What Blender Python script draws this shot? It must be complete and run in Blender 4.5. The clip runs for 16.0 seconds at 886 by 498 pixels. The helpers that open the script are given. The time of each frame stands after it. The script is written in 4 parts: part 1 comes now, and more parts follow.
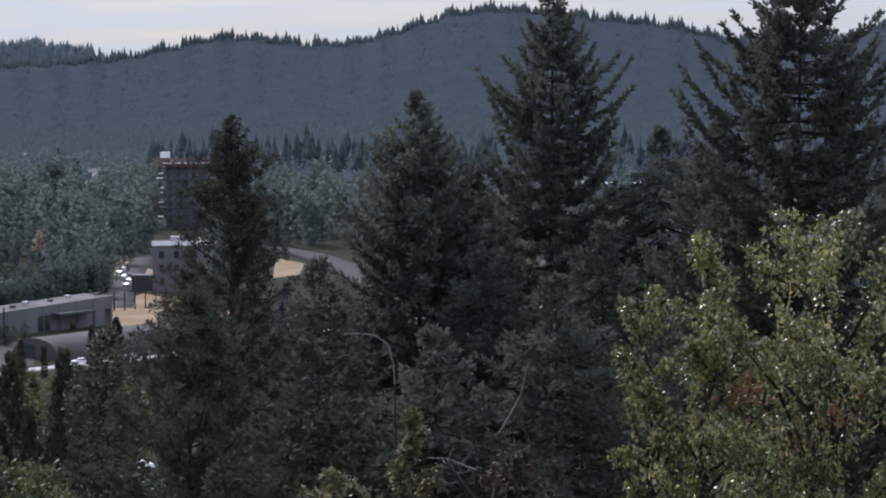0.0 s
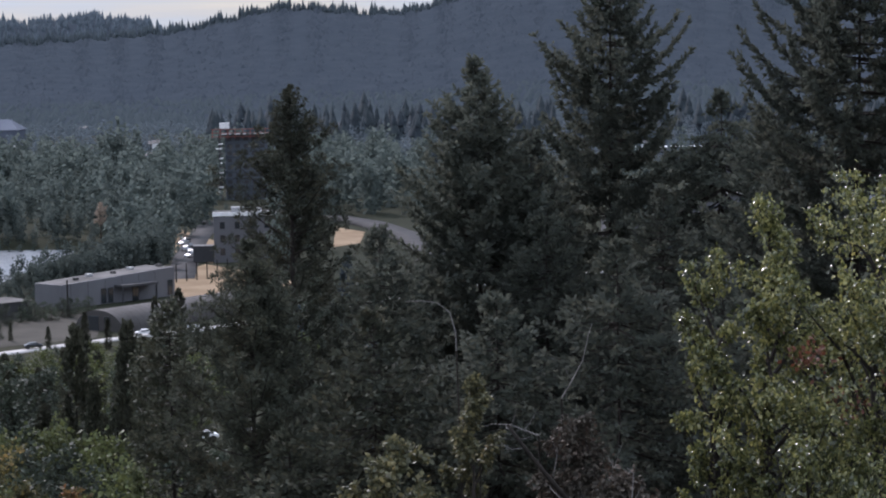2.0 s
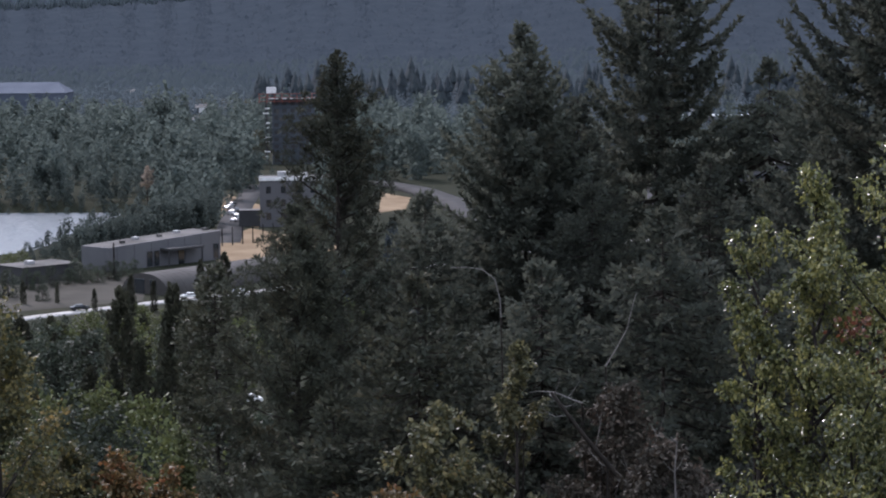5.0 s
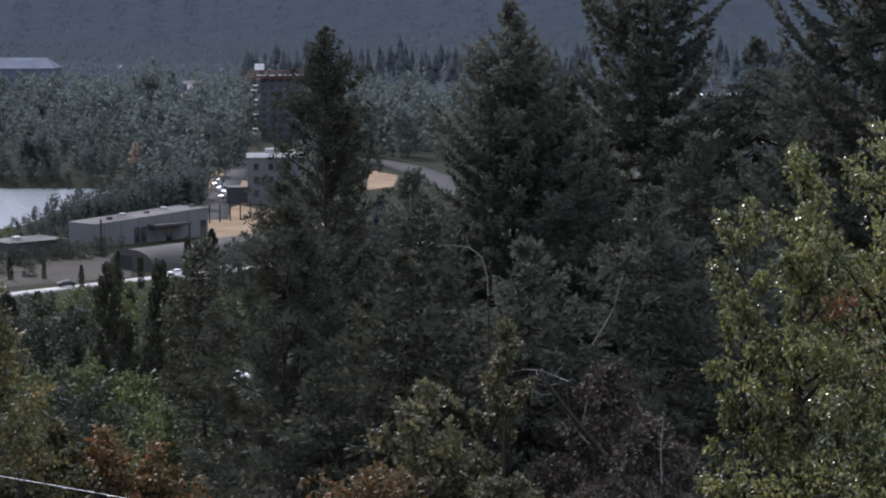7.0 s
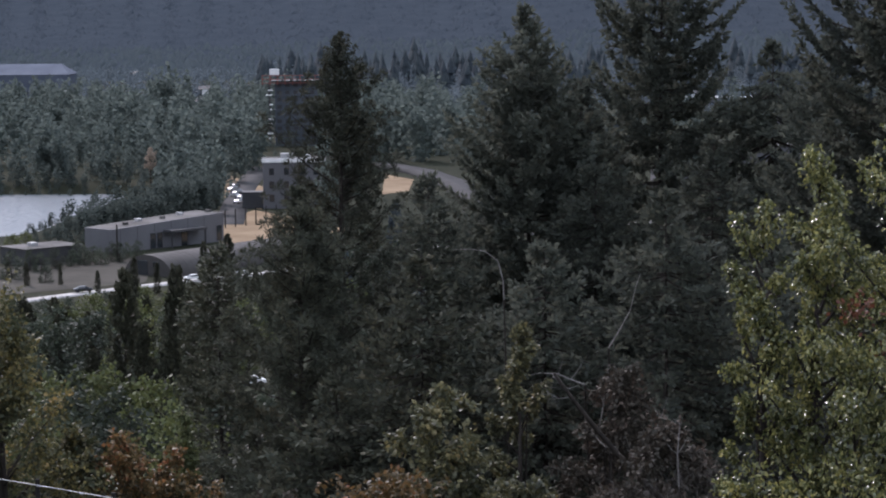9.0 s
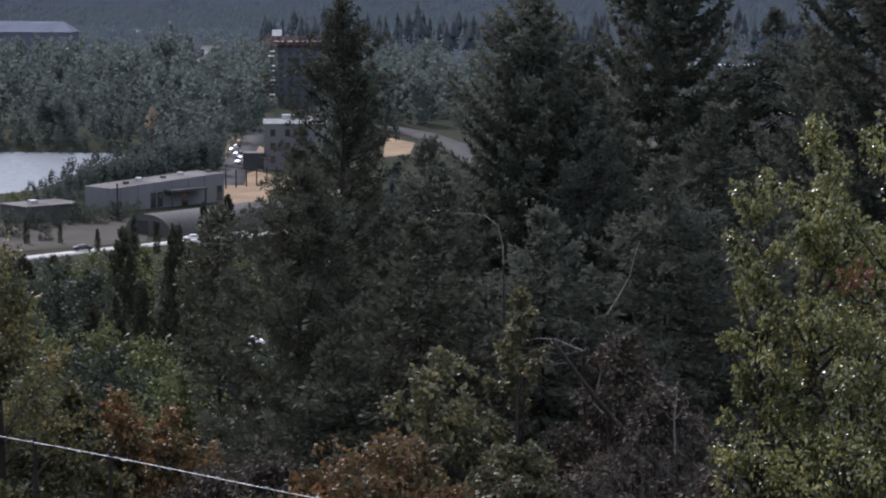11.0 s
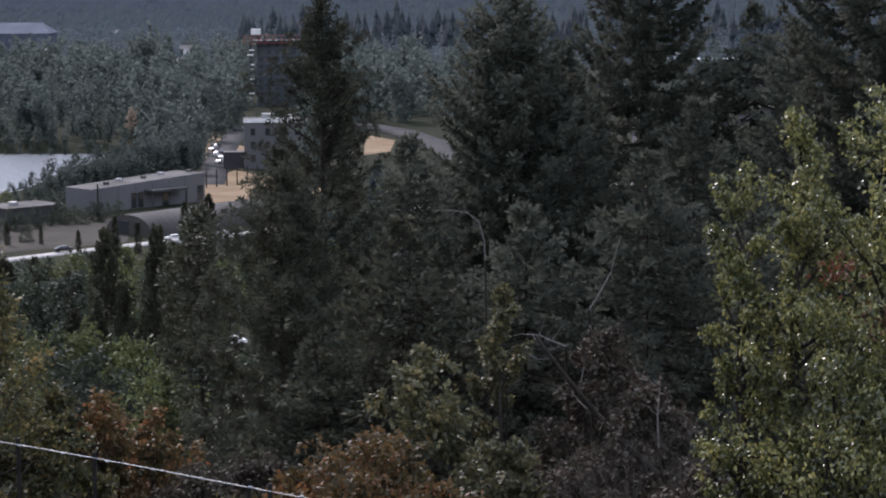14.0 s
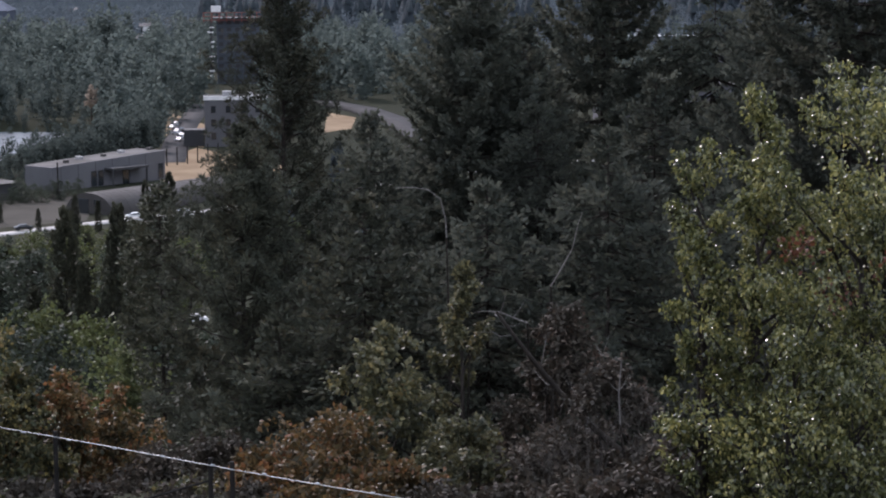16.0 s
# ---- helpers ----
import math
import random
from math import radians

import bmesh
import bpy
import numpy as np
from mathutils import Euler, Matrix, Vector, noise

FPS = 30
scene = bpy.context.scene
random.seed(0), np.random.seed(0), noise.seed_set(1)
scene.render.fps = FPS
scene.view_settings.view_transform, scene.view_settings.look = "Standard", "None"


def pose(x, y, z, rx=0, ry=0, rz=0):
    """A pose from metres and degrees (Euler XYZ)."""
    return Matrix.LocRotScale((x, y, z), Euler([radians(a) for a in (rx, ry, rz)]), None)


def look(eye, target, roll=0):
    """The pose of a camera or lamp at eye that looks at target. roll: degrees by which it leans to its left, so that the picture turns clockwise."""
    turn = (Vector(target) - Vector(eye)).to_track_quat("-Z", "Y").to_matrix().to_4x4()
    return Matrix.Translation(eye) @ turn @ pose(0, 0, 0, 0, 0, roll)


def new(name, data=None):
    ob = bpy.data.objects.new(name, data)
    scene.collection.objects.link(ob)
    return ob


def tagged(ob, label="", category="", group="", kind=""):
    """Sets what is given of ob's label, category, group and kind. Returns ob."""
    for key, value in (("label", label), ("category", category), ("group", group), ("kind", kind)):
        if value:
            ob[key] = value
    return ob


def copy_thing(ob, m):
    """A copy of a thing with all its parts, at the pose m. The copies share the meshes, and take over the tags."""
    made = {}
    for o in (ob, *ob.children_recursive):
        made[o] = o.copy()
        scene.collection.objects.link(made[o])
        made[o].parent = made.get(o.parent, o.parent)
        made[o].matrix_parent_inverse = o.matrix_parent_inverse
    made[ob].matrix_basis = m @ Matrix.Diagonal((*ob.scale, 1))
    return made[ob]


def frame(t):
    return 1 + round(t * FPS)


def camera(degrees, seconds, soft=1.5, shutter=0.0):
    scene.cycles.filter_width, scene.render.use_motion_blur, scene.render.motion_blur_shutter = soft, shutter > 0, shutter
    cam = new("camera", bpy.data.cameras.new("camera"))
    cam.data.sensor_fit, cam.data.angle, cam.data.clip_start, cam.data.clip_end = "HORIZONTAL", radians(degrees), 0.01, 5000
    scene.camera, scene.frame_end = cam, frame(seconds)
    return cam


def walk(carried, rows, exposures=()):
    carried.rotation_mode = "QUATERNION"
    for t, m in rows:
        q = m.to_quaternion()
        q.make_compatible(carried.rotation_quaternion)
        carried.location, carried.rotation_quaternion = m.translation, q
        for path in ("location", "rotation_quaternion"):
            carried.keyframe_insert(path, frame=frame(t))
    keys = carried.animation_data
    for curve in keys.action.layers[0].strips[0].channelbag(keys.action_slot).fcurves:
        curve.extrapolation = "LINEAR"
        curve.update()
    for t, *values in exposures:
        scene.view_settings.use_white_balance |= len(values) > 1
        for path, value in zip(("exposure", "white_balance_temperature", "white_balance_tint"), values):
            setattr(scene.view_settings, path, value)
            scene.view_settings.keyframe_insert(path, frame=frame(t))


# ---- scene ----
# The viewpoint: a fixed spot on a hillside, about sixty metres above the valley floor.
EYE = 62.0
cam = camera(24.0, 16.0, soft=2.0)
ROWS = [
    (0, -0.000, -3.900, 0.000),
    (0.5, 0.289, -4.256, 0.005),
    (1, 0.623, -4.531, 0.100),
    (1.5, 1.356, -4.639, 0.628),
    (2, 1.583, -4.799, 0.974),
    (2.5, 1.696, -4.909, 1.022),
    (3, 2.065, -5.224, 0.948),
    (3.5, 2.609, -5.736, 0.945),
    (3.7, 2.721, -5.894, 0.946),
    (5.8, 2.773, -5.617, 0.248),
    (6, 2.640, -5.703, 0.277),
    (6.5, 2.559, -6.027, 0.181),
    (7, 2.567, -6.315, 0.170),
    (7.5, 2.682, -6.375, 0.426),
    (8, 2.729, -6.250, 0.500),
    (8.5, 2.802, -6.243, 0.448),
    (9, 2.964, -6.204, 0.498),
    (11.3, 3.063, -7.247, -0.401),
    (11.5, 3.025, -7.233, -0.348),
    (12, 3.010, -7.316, -0.390),
    (12.5, 2.876, -7.339, -0.214),
    (13, 2.710, -7.459, 0.103),
    (13.5, 2.630, -7.410, 0.317),
    (14, 2.476, -7.281, 0.237),
    (14.5, 2.443, -7.246, 0.037),
    (15, 2.341, -7.268, -0.013),
    (15.5, 1.880, -7.323, 0.049),
    (15.8, 1.549, -7.571, 0.001),
    (16, 1.399, -7.911, 0.282),
]
walk(cam, [(t, pose(0, 0, EYE, 90 + pitch, roll, yaw)) for t, yaw, pitch, roll in ROWS], [(0.0, 0.47, 5780, 27), (16.0, 0.42, 5950, 29)])

# ---------------------------------------------------------------- light
SUN_AZ, SUN_EL = -30.0, 40.0      # degrees left of straight ahead, above the horizon


def build_world():
    w = bpy.data.worlds.new("world")
    scene.world = w
    w.use_nodes = True
    nt = w.node_tree
    nt.nodes.clear()
    n, l = nt.nodes.new, nt.links.new
    out, bg = n("ShaderNodeOutputWorld"), n("ShaderNodeBackground")
    sky = n("ShaderNodeTexSky")
    sky.sky_type, sky.sun_disc = "NISHITA", False
    sky.sun_elevation, sky.sun_rotation = radians(SUN_EL), radians(SUN_AZ)
    sky.air_density, sky.dust_density = 1.2, 0.6
    tc, mp = n("ShaderNodeTexCoord"), n("ShaderNodeMapping")
    mp.inputs["Scale"].default_value = (5.0, 5.0, 48.0)
    cl = n("ShaderNodeTexNoise")
    cl.inputs["Scale"].default_value, cl.inputs["Detail"].default_value = 1.6, 6.0
    rp = n("ShaderNodeValToRGB")
    rp.color_ramp.elements[0].position, rp.color_ramp.elements[1].position = 0.34, 0.62
    rp.color_ramp.elements[0].color, rp.color_ramp.elements[1].color = (0.6, 0.6, 0.6, 1), (0.98, 0.98, 0.98, 1)
    sh = n("ShaderNodeValToRGB")
    sh.color_ramp.elements[0].position, sh.color_ramp.elements[1].position = 0.38, 0.7
    sh.color_ramp.elements[0].color, sh.color_ramp.elements[1].color = (3.3, 3.75, 3.75, 1), (5.5, 6.05, 5.75, 1)
    mx = n("ShaderNodeMixRGB")
    l(tc.outputs["Generated"], mp.inputs["Vector"])
    l(mp.outputs["Vector"], cl.inputs["Vector"])
    l(cl.outputs["Fac"], rp.inputs["Fac"])
    l(cl.outputs["Fac"], sh.inputs["Fac"])
    l(rp.outputs["Color"], mx.inputs["Fac"])
    l(sky.outputs["Color"], mx.inputs["Color1"])
    l(sh.outputs["Color"], mx.inputs["Color2"])
    # an overcast sky is brightest overhead
    sp, up, mul = n("ShaderNodeSeparateXYZ"), n("ShaderNodeMapRange"), n("ShaderNodeVectorMath")
    up.inputs["From Min"].default_value, up.inputs["From Max"].default_value = 0.03, 0.9
    up.inputs["To Min"].default_value, up.inputs["To Max"].default_value = 0.8, 2.8
    mul.operation = "SCALE"
    l(tc.outputs["Generated"], sp.inputs[0])
    l(sp.outputs["Z"], up.inputs["Value"])
    l(mx.outputs["Color"], mul.inputs[0])
    l(up.outputs["Result"], mul.inputs["Scale"])
    l(mul.outputs["Vector"], bg.inputs["Color"])
    bg.inputs["Strength"].default_value = 0.108
    l(bg.outputs["Background"], out.inputs["Surface"])


build_world()
sun = new("sun", bpy.data.lights.new("sun", "SUN"))
sun.data.energy, sun.data.angle, sun.data.color = 2.7, radians(1.0), (1.0, 0.93, 0.82)
sa, se = radians(SUN_AZ), radians(SUN_EL)
sun.matrix_world = look((300 * math.sin(sa) * math.cos(se), 300 * math.cos(sa) * math.cos(se), 300 * math.sin(se)), (0, 0, 0))


# ---------------------------------------------------------------- materials
def ramp_set(node, stops):
    e = node.color_ramp.elements
    while len(e) < len(stops):
        e.new(0.5)
    for el, (p, c) in zip(e, stops):
        el.position, el.color = p, (*c, 1)


def surface(name, stops, rough=0.8, metal=0.0, scale=1.0, bump=0.2, detail_scale=12.0, stretch=(1, 1, 1), spec=0.4):
    """A painted, mineral or earthen surface: broad stains and fine grain over object coordinates."""
    m = bpy.data.materials.new(name)
    m.use_nodes = True
    nt = m.node_tree
    n, l = nt.nodes.new, nt.links.new
    b = nt.nodes["Principled BSDF"]
    tc, mp = n("ShaderNodeTexCoord"), n("ShaderNodeMapping")
    mp.inputs["Scale"].default_value = stretch
    big, fine = n("ShaderNodeTexNoise"), n("ShaderNodeTexNoise")
    big.inputs["Scale"].default_value, big.inputs["Detail"].default_value = scale, 5
    fine.inputs["Scale"].default_value, fine.inputs["Detail"].default_value = scale * detail_scale, 4
    add = n("ShaderNodeMath")
    add.operation = "MULTIPLY_ADD"
    add.inputs[1].default_value = 0.35
    rp, bp = n("ShaderNodeValToRGB"), n("ShaderNodeBump")
    ramp_set(rp, stops)
    l(tc.outputs["Object"], mp.inputs["Vector"])
    l(mp.outputs["Vector"], big.inputs["Vector"])
    l(mp.outputs["Vector"], fine.inputs["Vector"])
    sub = n("ShaderNodeMath")
    sub.operation = "SUBTRACT"
    sub.inputs[1].default_value = 0.175
    l(fine.outputs["Fac"], add.inputs[0])
    l(big.outputs["Fac"], add.inputs[2])
    l(add.outputs[0], sub.inputs[0])
    l(sub.outputs[0], rp.inputs["Fac"])
    l(rp.outputs["Color"], b.inputs["Base Color"])
    l(fine.outputs["Fac"], bp.inputs["Height"])
    bp.inputs["Strength"].default_value = bump
    l(bp.outputs["Normal"], b.inputs["Normal"])
    b.inputs["Roughness"].default_value, b.inputs["Metallic"].default_value = rough, metal
    b.inputs["Specular IOR Level"].default_value = spec
    return m


def foliage(name, stops, rough=0.6, through_light=0.3, spec=0.3, vary=0.25, patches=0.55):
    """Leaves or needles: every leaf takes its own tint; part of the light goes through the blade."""
    m = bpy.data.materials.new(name)
    m.use_nodes = True
    nt = m.node_tree
    n, l = nt.nodes.new, nt.links.new
    b, out = nt.nodes["Principled BSDF"], nt.nodes["Material Output"]
    geo, info, tc = n("ShaderNodeNewGeometry"), n("ShaderNodeObjectInfo"), n("ShaderNodeTexCoord")
    patch = n("ShaderNodeTexNoise")
    patch.inputs["Scale"].default_value, patch.inputs["Detail"].default_value = patches, 4
    l(tc.outputs["Object"], patch.inputs["Vector"])
    mixf = n("ShaderNodeMath")
    mixf.operation = "MULTIPLY_ADD"
    mixf.inputs[1].default_value = 0.5
    half = n("ShaderNodeMath")
    half.operation = "MULTIPLY_ADD"
    half.inputs[1].default_value, half.inputs[2].default_value = 1.1, -0.3
    l(patch.outputs["Fac"], half.inputs[0])
    l(geo.outputs["Random Per Island"], mixf.inputs[0])
    l(half.outputs[0], mixf.inputs[2])
    rp = n("ShaderNodeValToRGB")
    ramp_set(rp, stops)
    l(mixf.outputs[0], rp.inputs["Fac"])
    hsv = n("ShaderNodeHueSaturation")
    vr = n("ShaderNodeMapRange")
    vr.inputs["To Min"].default_value, vr.inputs["To Max"].default_value = 1 - vary, 1 + vary
    l(info.outputs["Random"], vr.inputs["Value"])
    l(vr.outputs["Result"], hsv.inputs["Value"])
    l(rp.outputs["Color"], hsv.inputs["Color"])
    l(hsv.outputs["Color"], b.inputs["Base Color"])
    b.inputs["Roughness"].default_value = rough
    b.inputs["Specular IOR Level"].default_value = spec
    if through_light > 0:
        tr, mx = n("ShaderNodeBsdfTranslucent"), n("ShaderNodeMixShader")
        l(hsv.outputs["Color"], tr.inputs["Color"])
        mx.inputs["Fac"].default_value = through_light
        l(b.outputs["BSDF"], mx.inputs[1])
        l(tr.outputs["BSDF"], mx.inputs[2])
        l(mx.outputs["Shader"], out.inputs["Surface"])
    return m


def plain(name, colour, rough=0.5, metal=0.0, spec=0.5):
    return surface(name, [(0.3, tuple(c * 0.85 for c in colour)), (0.7, tuple(min(1, c * 1.1) for c in colour))], rough, metal, 0.8, 0.05, 10, spec=spec)


FIR = foliage("fir_needles", [(0.2, (0.067, 0.075, 0.063)), (0.6, (0.083, 0.091, 0.071)), (0.95, (0.105, 0.106, 0.078))], 0.8, 0.45, 0.08)
PINE = foliage("pine_needles", [(0.2, (0.045, 0.050, 0.038)), (0.6, (0.059, 0.063, 0.045)), (0.95, (0.101, 0.090, 0.056))], 0.75, 0.22, 0.1)
CEDAR = foliage("cedar_sprays", [(0.2, (0.035, 0.039, 0.025)), (0.6, (0.061, 0.063, 0.041)), (0.95, (0.098, 0.092, 0.057))], 0.65, 0.15)
# poplar: darkest and brightest leaf tints paint in shaded gaps and sunlit blades
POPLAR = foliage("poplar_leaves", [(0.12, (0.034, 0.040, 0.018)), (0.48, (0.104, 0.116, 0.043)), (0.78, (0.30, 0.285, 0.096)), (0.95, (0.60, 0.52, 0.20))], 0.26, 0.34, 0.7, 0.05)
RUSTY = foliage("rusty_leaves", [(0.2, (0.067, 0.025, 0.013)), (0.8, (0.126, 0.050, 0.025))], 0.5, 0.35)
MAPLE_GREEN = foliage("maple_leaves", [(0.15, (0.041, 0.046, 0.029)), (0.55, (0.091, 0.091, 0.047)), (0.82, (0.202, 0.171, 0.074)), (0.98, (0.268, 0.137, 0.078))], 0.45, 0.3)
MAPLE_ORANGE = foliage("turning_leaves", [(0.12, (0.032, 0.033, 0.016)), (0.4, (0.075, 0.056, 0.025)), (0.64, (0.141, 0.086, 0.032)), (0.8, (0.194, 0.079, 0.034)), (0.97, (0.291, 0.164, 0.062))], 0.5, 0.35)
YELLOWING = foliage("yellowing_leaves", [(0.15, (0.030, 0.040, 0.020)), (0.5, (0.065, 0.065, 0.031)), (0.8, (0.176, 0.144, 0.049)), (0.97, (0.278, 0.176, 0.072))], 0.5, 0.35)
DRY_LEAF = foliage("withered_leaves", [(0.15, (0.286, 0.227, 0.176)), (0.9, (0.429, 0.351, 0.273))], 0.8, 0.3)
BRUSH = foliage("brush_leaves", [(0.15, (0.028, 0.025, 0.018)), (0.6, (0.053, 0.044, 0.032)), (0.95, (0.094, 0.062, 0.046))], 0.7, 0.2)
WILLOW = foliage("willow_leaves", [(0.15, (0.044, 0.054, 0.022)), (0.6, (0.085, 0.099, 0.036)), (0.95, (0.132, 0.138, 0.049))], 0.6, 0.3)
ALDER = foliage("alder_leaves", [(0.15, (0.032, 0.042, 0.030)), (0.6, (0.044, 0.055, 0.036)), (0.95, (0.063, 0.072, 0.044))], 0.65, 0.3)
# far woods: distance haze is mixed into these six base colours, paler and bluer
HAZED_BROAD = foliage("hazed_broad_leaves", [(0.1, (0.078, 0.095, 0.088)), (0.6, (0.086, 0.105, 0.095)), (0.95, (0.096, 0.118, 0.099))], 0.9, 0.6, 0.02)
HAZED_FAR_BROAD = foliage("hazed_far_leaves", [(0.1, (0.087, 0.108, 0.126)), (0.9, (0.117, 0.141, 0.152))], 0.9, 0.45, 0.05)
HAZED_FAR_FIR = foliage("hazed_fir_needles", [(0.1, (0.058, 0.074, 0.089)), (0.9, (0.086, 0.107, 0.114))], 0.8, 0.5, 0.1)
HAZED_HILL_FIR = foliage("hill_forest", [(0.15, (0.065, 0.081, 0.100)), (0.85, (0.089, 0.107, 0.127))], 0.95, 0.5, 0.0, 0.0, 0.035)
HAZED_FOOT_FIR = foliage("foothill_forest", [(0.1, (0.080, 0.100, 0.113)), (0.9, (0.093, 0.115, 0.124))], 0.95, 0.5, 0.0, 0.0)
HAZED_RIDGE_FIR = foliage("hazed_ridge_forest", [(0.1, (0.130, 0.162, 0.187)), (0.9, (0.148, 0.179, 0.204))], 0.95, 0.5, 0.0, 0.02)
BARK = surface("bark", [(0.3, (0.016, 0.014, 0.012)), (0.7, (0.04, 0.033, 0.028))], 0.95, 0, 2, 0.6, 8, (6, 6, 1), spec=0.1)
PALE_WOOD = surface("bleached_wood", [(0.3, (0.083, 0.075, 0.071)), (0.7, (0.180, 0.169, 0.158))], 0.7, 0, 2, 0.4, 8, (6, 6, 1))
TWIG_WOOD = surface("twig_bark", [(0.3, (0.026, 0.021, 0.018)), (0.7, (0.068, 0.058, 0.048))], 0.8, 0, 2, 0.3, 8, (6, 6, 1))
POST_WOOD = surface("dark_post", [(0.3, (0.015, 0.014, 0.013)), (0.7, (0.03, 0.027, 0.025))], 0.95, 0, 3, 0.4, 8, spec=0.1)
STEEL = surface("galvanised_steel", [(0.3, (0.28, 0.285, 0.29)), (0.7, (0.46, 0.465, 0.47))], 0.5, 0.6, 3, 0.1, 6)
GRASS = surface("hillside_ground", [(0.3, (0.018, 0.021, 0.014)), (0.55, (0.027, 0.029, 0.019)), (0.8, (0.052, 0.046, 0.029))], 0.95, 0, 0.012, 0.3, 25, spec=0.03)
DRY = surface("dry_earth", [(0.3, (0.159, 0.112, 0.069)), (0.7, (0.239, 0.180, 0.116))], 0.95, 0, 0.08, 0.3, 20, spec=0.05)
ASPHALT = surface("asphalt", [(0.3, (0.029, 0.029, 0.030)), (0.7, (0.048, 0.047, 0.046))], 0.85, 0, 0.15, 0.2, 30, spec=0.1)
CONCRETE = surface("concrete", [(0.3, (0.240, 0.232, 0.224)), (0.7, (0.360, 0.352, 0.336))], 0.8, 0, 0.2, 0.2, 20, spec=0.2)
GRAVEL = surface("gravel_yard", [(0.3, (0.046, 0.043, 0.036)), (0.7, (0.070, 0.065, 0.055))], 0.95, 0, 0.1, 0.3, 30, spec=0.05)
GREY_PANEL = surface("grey_wall_panel", [(0.3, (0.088, 0.088, 0.095)), (0.7, (0.116, 0.116, 0.123))], 0.7, 0, 0.12, 0.1, 15, (1, 1, 0.4))
GREY_DARK = surface("dark_grey_wall", [(0.3, (0.029, 0.030, 0.033)), (0.7, (0.042, 0.042, 0.044))], 0.7, 0, 0.15, 0.1, 15)
ROOF_PALE = surface("pale_membrane_roof", [(0.35, (0.054, 0.052, 0.049)), (0.65, (0.111, 0.106, 0.101))], 0.8, 0, 0.1, 0.15, 12, spec=0.1)
ROOF_METAL = surface("grey_arch_roof", [(0.3, (0.048, 0.045, 0.042)), (0.7, (0.068, 0.064, 0.061))], 0.75, 0.0, 0.12, 0.1, 12, (1, 0.3, 1), spec=0.15)
WHITE = plain("white_paint", (0.75, 0.75, 0.74), 0.35)
RED = plain("red_steel", (0.17, 0.058, 0.048), 0.7)
SLATE = surface("blue_grey_cladding", [(0.3, (0.064, 0.072, 0.084)), (0.7, (0.089, 0.100, 0.114))], 0.9, 0, 0.05, 0.05, 10, spec=0.1)
GLASS_DARK = plain("dark_window_glass", (0.02, 0.025, 0.03), 0.12, 0.0, 0.8)
BLUE_ROOF = surface("blue_grey_metal_roof", [(0.3, (0.07, 0.083, 0.11)), (0.7, (0.10, 0.115, 0.145))], 0.9, 0, 0.05, 0.05, 10, spec=0.1)
BLACK = plain("black_rubber", (0.02, 0.02, 0.02), 0.8)
CAR_DARK = plain("dark_car_paint", (0.03, 0.032, 0.036), 0.2, 0.2, 0.8)
CAR_SILVER = plain("silver_car_paint", (0.5, 0.5, 0.51), 0.22, 0.4, 0.8)


def water_material():
    m = bpy.data.materials.new("river_water")
    m.use_nodes = True
    nt = m.node_tree
    n, l = nt.nodes.new, nt.links.new
    b = nt.nodes["Principled BSDF"]
    b.inputs["Base Color"].default_value = (0.1, 0.12, 0.135, 1)
    b.inputs["Roughness"].default_value = 0.3
    b.inputs["IOR"].default_value = 1.33
    tc, a, bp = n("ShaderNodeTexCoord"), n("ShaderNodeTexNoise"), n("ShaderNodeBump")
    a.inputs["Scale"].default_value, a.inputs["Detail"].default_value = 0.25, 6
    l(tc.outputs["Object"], a.inputs["Vector"])
    l(a.outputs["Fac"], bp.inputs["Height"])
    bp.inputs["Strength"].default_value, bp.inputs["Distance"].default_value = 1.0, 1.1
    l(bp.outputs["Normal"], b.inputs["Normal"])
    return m


WATER = water_material()


# ---------------------------------------------------------------- building helpers
def smooth(a, b, x):
    t = np.clip((x - a) / (b - a), 0, 1)
    return t * t * (3 - 2 * t)


SLOPE_D = (0, 4, 10, 20, 30, 45, 52, 62, 80, 110, 160, 250, 380, 450, 1500, 2200, 6000)
SLOPE_Z = (60.4, 60.0, 57.6, 54.0, 51.6, 49.5, 48.6, 45.5, 38, 28, 17, 7, 2, 0.8, 0.8, 3.0, 3.0)


SWELLS = (-0.09, -0.02, 0.01, 0.07, 0.16, 0.62, 0.35, 0.32, 0.95, 1.01, 0.78, 0.76, 0.39, -0.07, 0.89, 0.79)


def ridge_elevation(az):
    """Skyline of the long wooded hill, in degrees above eye level, by bearing: a sum of broad swells."""
    return 1.2 + sum(w * np.exp(-((az + 16 - 2 * k) / 1.9) ** 2) for k, w in enumerate(SWELLS)) + 0.04 * np.sin(az * 7.1)


def back_elevation(az):
    """Skyline of the paler ridge behind, seen at both ends of the hill."""
    return 1.62 + 0.16 * np.exp(-((az + 11.3) / 0.9) ** 2) - 0.3 * smooth(-10.2, -8.4, az) + 0.62 * smooth(4, 9, az) + 0.04 * np.sin(az * 5)


def height(x, y):
    """Ground height: hillside, flat valley with a river, wooded hill beyond."""
    x, y = np.asarray(x, float), np.asarray(y, float)
    d, az = np.hypot(x, y), np.degrees(np.arctan2(x, y))
    z = np.interp(d, SLOPE_D, SLOPE_Z)
    river = smooth(-148, -172, x) * smooth(590, 650, y) * smooth(800, 775, y)
    z = z - 5.5 * river
    azc = np.clip(az, -22, 20)
    crest = EYE - 24 + 3500 * np.tan(np.radians(ridge_elevation(azc)))
    hill = smooth(2300, 3500, d) ** 1.3 * crest * np.where(d < 3500, 1, 1 - 0.65 * smooth(3500, 4100, d))
